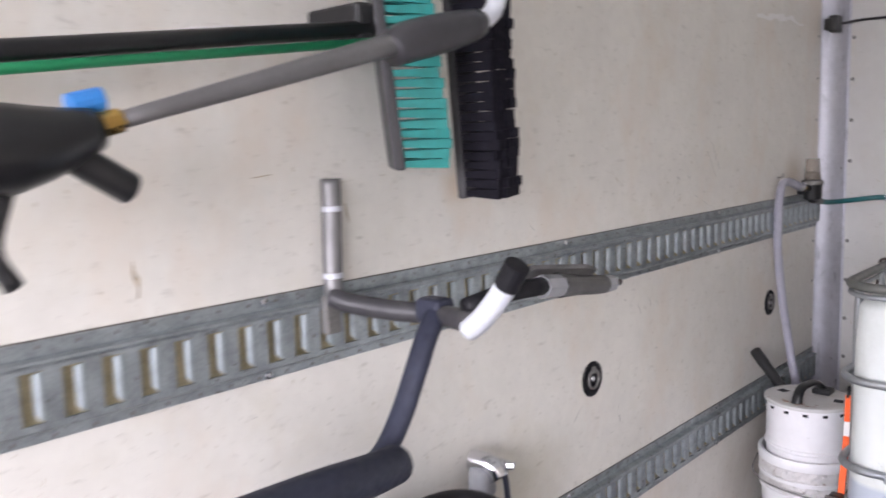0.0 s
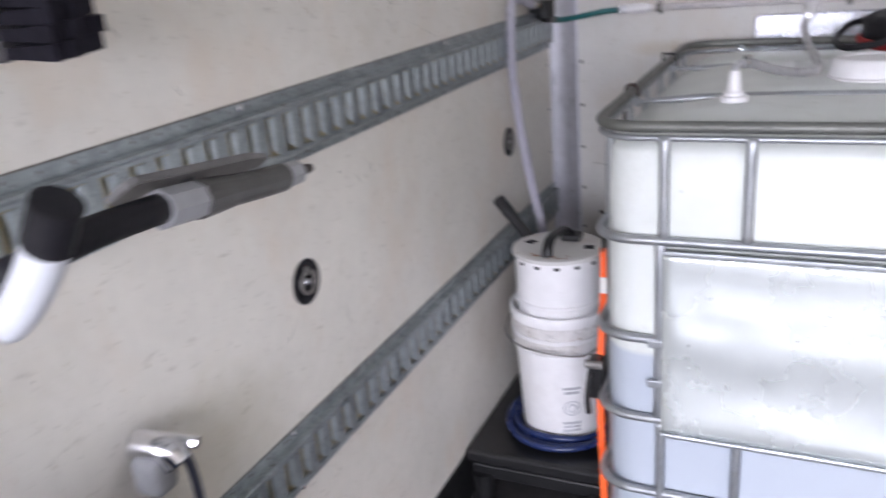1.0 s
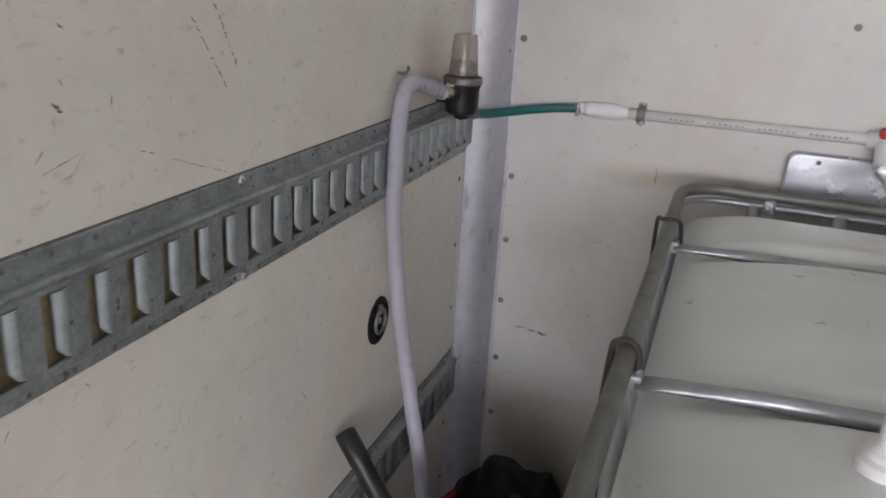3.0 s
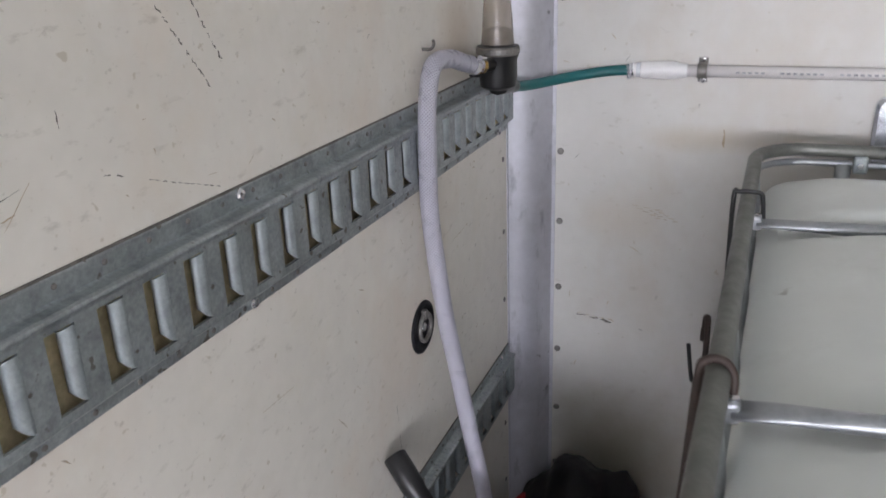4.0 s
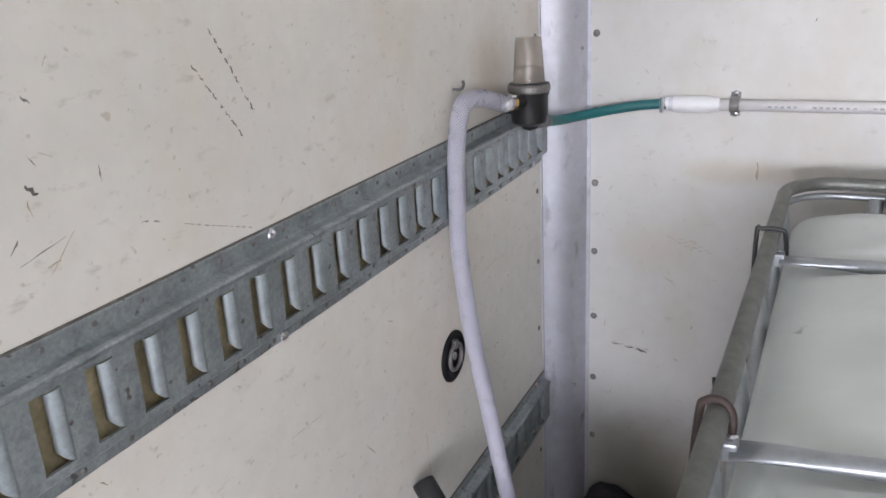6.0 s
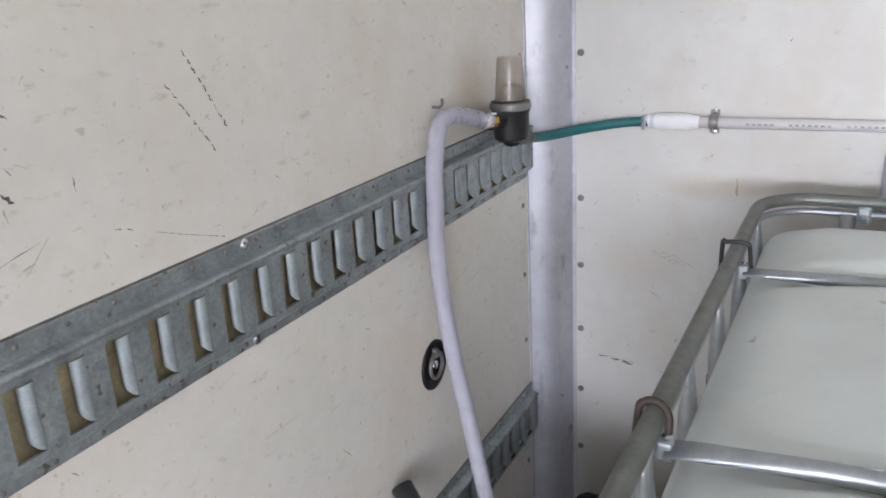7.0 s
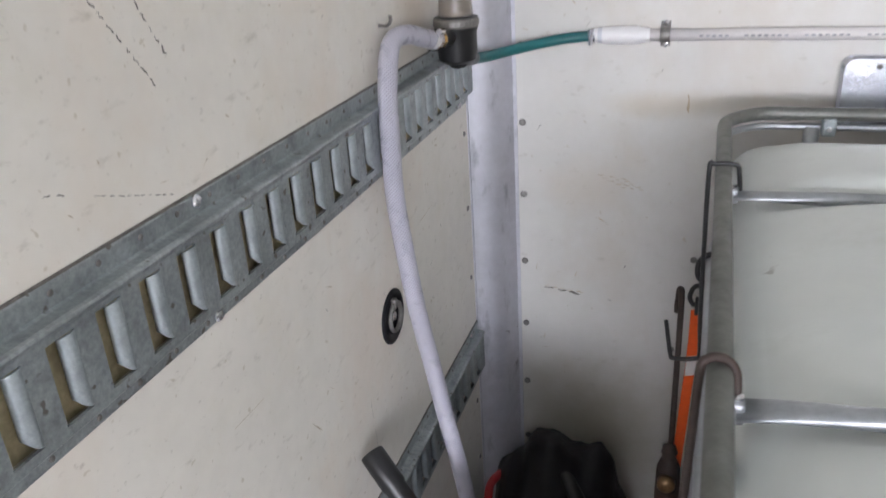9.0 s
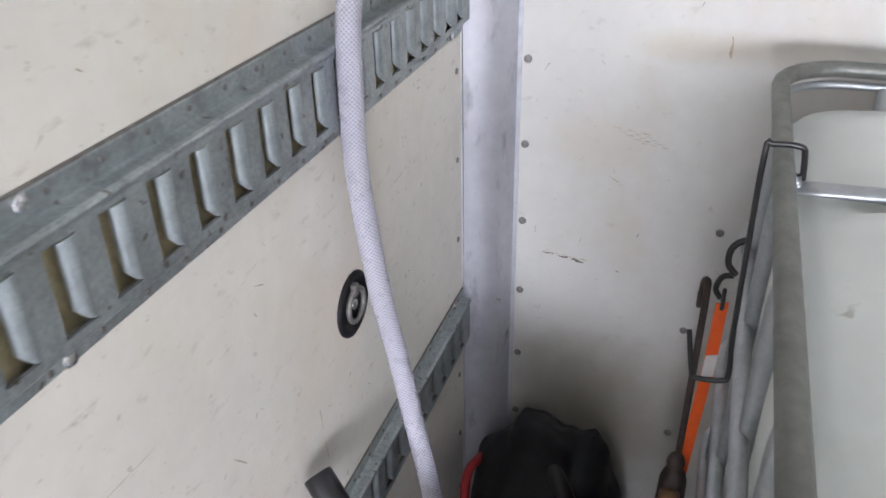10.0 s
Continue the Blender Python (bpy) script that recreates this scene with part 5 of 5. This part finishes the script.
def tool_hanger():
    t = thing("tool_hanger", (0.02, -2.455, 1.27), "steel tool hanger hooked in the slotted rail, black padded arm", "tool hanger")
    P("back_plate", tube([(0.020, -2.425, 1.452), (0.022, -2.427, 1.41), (0.026, -2.433, 1.34), (0.032, -2.440, 1.262)], 0.0155, 12, 4, flat=lambda f: (1.0, 0.7)), GREYP, t, "grey steel upright", True)
    for f, z in ((0.0, 1.405), (1.0, 1.30)):
        P("band", rod((0.0225 + 0.0065 * f, -2.4275 - 0.0095 * f, z - 0.004), (0.0225 + 0.0065 * f, -2.4275 - 0.0095 * f, z + 0.004), 0.0165, 14), LIGHTG, t, "pale band")
    P("joint", box(0.150, 0.205, -2.381, -2.341, 1.228, 1.268, 0.010), NAVY, t)
    P("fixing", box(0.0136, 0.032, -2.455, -2.425, 1.205, 1.268, 0.004), SCREW, t)
    P("arm", tube([(0.030, -2.442, 1.266), (0.060, -2.428, 1.256), (0.11, -2.387, 1.244), (0.165, -2.358, 1.240), (0.225, -2.375, 1.245), (0.290, -2.402, 1.250)], 0.0165, 14, 6), DARKG, t, "black padded arm", True)
    prong = P("prong", tube([(0.285, -2.405, 1.240), (0.310, -2.408, 1.258), (0.340, -2.410, 1.288), (0.364, -2.411, 1.32)], 0.0165, 14, 5), LIGHTG, t, "light grey sleeve", True)
    P("cap", rod((0.358, -2.411, 1.310), (0.379, -2.412, 1.341), 0.0178, 16), BLACK, prong, "black rubber cap")
    return t


tool_hanger()


def scraper():
    t = thing("hose_lance", (0.27, -2.2, 1.27), "black and silver nozzle resting on the hanger", "nozzle")
    P("grip", tube([(0.262, -2.42, 1.272), (0.272, -2.34, 1.282), (0.278, -2.255, 1.280)], 0.0145, 12, 4), BLACK, t, smooth=True)
    P("cuff", tube([(0.277, -2.262, 1.279), (0.274, -2.235, 1.2755), (0.2715, -2.205, 1.2715)], lambda f: 0.0190, 8, 3), CUFFG, t, "mid grey cuff")
    P("valve_body", tube([(0.272, -2.207, 1.2718), (0.269, -2.175, 1.2675), (0.266, -2.150, 1.264)], lambda f: 0.0200 - 0.0030 * f, 16, 3), NOZZLE, t, "smoke grey valve body")
    P("barrel", tube([(0.267, -2.155, 1.2645), (0.258, -2.085, 1.2535), (0.2545, -2.045, 1.2485)], 0.0165, 16, 4), NOZZLE, t, "smoke grey barrel")
    P("end_block", tube([(0.2548, -2.050, 1.249), (0.252, -2.012, 1.2455)], 0.0150, 8, smooth_line=False), CUFFG, t, "mid grey end block")
    ax, up = (Vector((0.252, -2.01, 1.2455)) - Vector((0.277, -2.262, 1.279))).normalized(), Vector((-0.55, 0, 0.83))
    side = ax.cross(up).normalized()
    up = side.cross(ax).normalized()
    plate = bmesh.new()
    ring = [(-0.035, -0.014), (-0.028, -0.020), (0.150, -0.019), (0.205, -0.009), (0.205, 0.009), (0.150, 0.019), (-0.028, 0.020), (-0.035, 0.014)]
    base = Vector((0.277, -2.262, 1.279)) + up * 0.021
    lo = [plate.verts.new(base + ax * a + side * s) for a, s in ring]
    hi = [plate.verts.new(base + ax * a + side * s + up * 0.008) for a, s in ring]
    plate.faces.new(lo[::-1]), plate.faces.new(hi)
    for k in range(len(ring)):
        q = (k + 1) % len(ring)
        plate.faces.new((lo[k], lo[q], hi[q], hi[k]))
    bmesh.ops.bevel(plate, geom=list(plate.edges), offset=0.0015, segments=2, affect="EDGES")
    lever = P("lever", plate, GREYP, t, "grey flat lever with an oblong hole")
    c = base + ax * 0.105 + up * 0.0083
    P("hole", tube([c - ax * 0.020, c + ax * 0.020], 0.0085, 12, smooth_line=False, flat=lambda f: (1.0, 0.12), up=tuple(up)), BROWN, lever)
    P("lever_post", tube([base + ax * 0.06 - up * 0.02, base + ax * 0.06 + up * 0.002], 0.008, 10, smooth_line=False), DARKG, t)
    P("tip", tube([(0.253, -2.01, 1.2455), (0.249, -1.978, 1.242)], lambda f: 0.0085 - 0.003 * f, 10, smooth_line=False), BROWN, t, "dark nozzle tip")
    t.location += Vector((0.015, 0.020, -0.002))


scraper()


def hose_reel():
    """A standing reel: blue side disc with a black rim, navy tube frame and a strut up to the hanger."""
    t = thing("hose_reel", (0.2, -2.49, 0), "blue hose reel with black rim and dark navy tube stand", "hose reel")
    c = (0.0, -2.475, 0.680)
    disc = auto(P("side_disc", lathe([(0.0, 0.232), (0.12, 0.228), (0.25, 0.215), (0.286, 0.205), (0.286, 0.190), (0.0, 0.190)], c, "x", 56), BLUEP, t, "blue plastic side disc"), 30)
    P("back_disc", lathe([(0.0, 0.055), (0.22, 0.055), (0.22, 0.040), (0.0, 0.040)], c, "x", 56), BLUEP, t)
    P("rim", tube([(0.2, c[1] + 0.294 * math.cos(a), c[2] + 0.294 * math.sin(a)) for a in (2 * math.pi * k / 64 for k in range(64))], 0.0135, 10, closed=True, smooth_line=False), BLACK, disc, "black rim", True)
    P("rim", tube([(0.05, c[1] + 0.222 * math.cos(a), c[2] + 0.222 * math.sin(a)) for a in (2 * math.pi * k / 64 for k in range(64))], 0.010, 8, closed=True, smooth_line=False), BLACK, t, smooth=True)
    P("wound_hose", lathe([(0.20 + 0.01 * (k % 2), 0.058 + 0.0126 * k) for k in range(11)], c, "x", 48), BLACK, t, "black hose on the reel", True)
    P("guide_hose", tube([(0.252, -2.655, 0.99), (0.256, -2.60, 1.012), (0.25, -2.53, 0.995), (0.245, -2.48, 0.95), (0.243, -2.46, 0.89)], 0.011, 10, 6), GHOSE, t, "grey-green hose end", True)
    P("strut", tube([(0.165, -2.375, 1.262), (0.182, -2.425, 1.224), (0.192, -2.462, 1.178), (0.198, -2.500, 1.124), (0.206, -2.540, 1.088), (0.225, -2.595, 1.075)], lambda f: 0.0160 - 0.001 * f, 14, 6, flat=lambda f: (1.15, 0.8)), NAVY, t, "dark navy strut", True)
    P("main_tube", tube([(0.240, -2.555, 1.080), (0.262, -2.62, 1.092), (0.285, -2.72, 1.110), (0.31, -2.9, 1.128)], 0.027, 16, 6), NAVY, t, "dark navy main tube", True)
    for y in (-2.66, -2.29):
        P("leg", tube([(0.12, -2.475, 0.680), (0.125, y * 0.5 - 1.2375, 0.4), (0.13, y, 0.0)], 0.017, 12, 4), NAVY, t, smooth=True)
    P("leg", tube([(0.31, -2.86, 1.12), (0.31, -2.88, 0.6), (0.31, -2.88, 0.0)], 0.02, 12, 4), NAVY, t, smooth=True)
    t.location += Vector((0.018, 0.022, -0.004))
    return t


hose_reel()


def strap_fitting():
    t = thing("strap_fitting", (0.03, -2.03, 0.8), "chrome strap fitting with navy webbing on the wall", "strap fitting")
    P("chrome_cap", tube([(0.001, -2.075, 0.868), (0.02, -2.072, 0.868), (0.045, -2.066, 0.862), (0.058, -2.062, 0.842)], 0.021, 14, 5), CHROME, t, smooth=True)
    P("pad", box(0.004, 0.05, -2.10, -2.055, 0.80, 0.86, 0.012, 3), CUFFG, t, "lavender-grey pad")
    P("webbing", tube([(0.055, -2.050, 0.862), (0.062, -2.045, 0.82), (0.066, -2.046, 0.76), (0.07, -2.05, 0.66), (0.07, -2.05, 0.60)], 0.017, 10, 5, flat=lambda f: (1.0, 0.35)), NAVY, t, "navy webbing", True)
    for z in (0.765, 0.750):
        P("stitch", box(0.069, 0.0735, -2.052, -2.040, z - 0.002, z + 0.003), LABELW, t)
    P("pin", rod((0.03, -2.048, 0.866), (0.072, -2.034, 0.858), 0.009, 10), CHROME, t)
    P("ratchet_bar", tube([(0.03, -2.0, 0.645), (0.035, -1.95, 0.632), (0.037, -1.85, 0.60)], 0.015, 10, 4), BLACKP, t, "black bar across the lower rail", True)
    t.location += Vector((0.012, -0.02, 0.012))


strap_fitting()
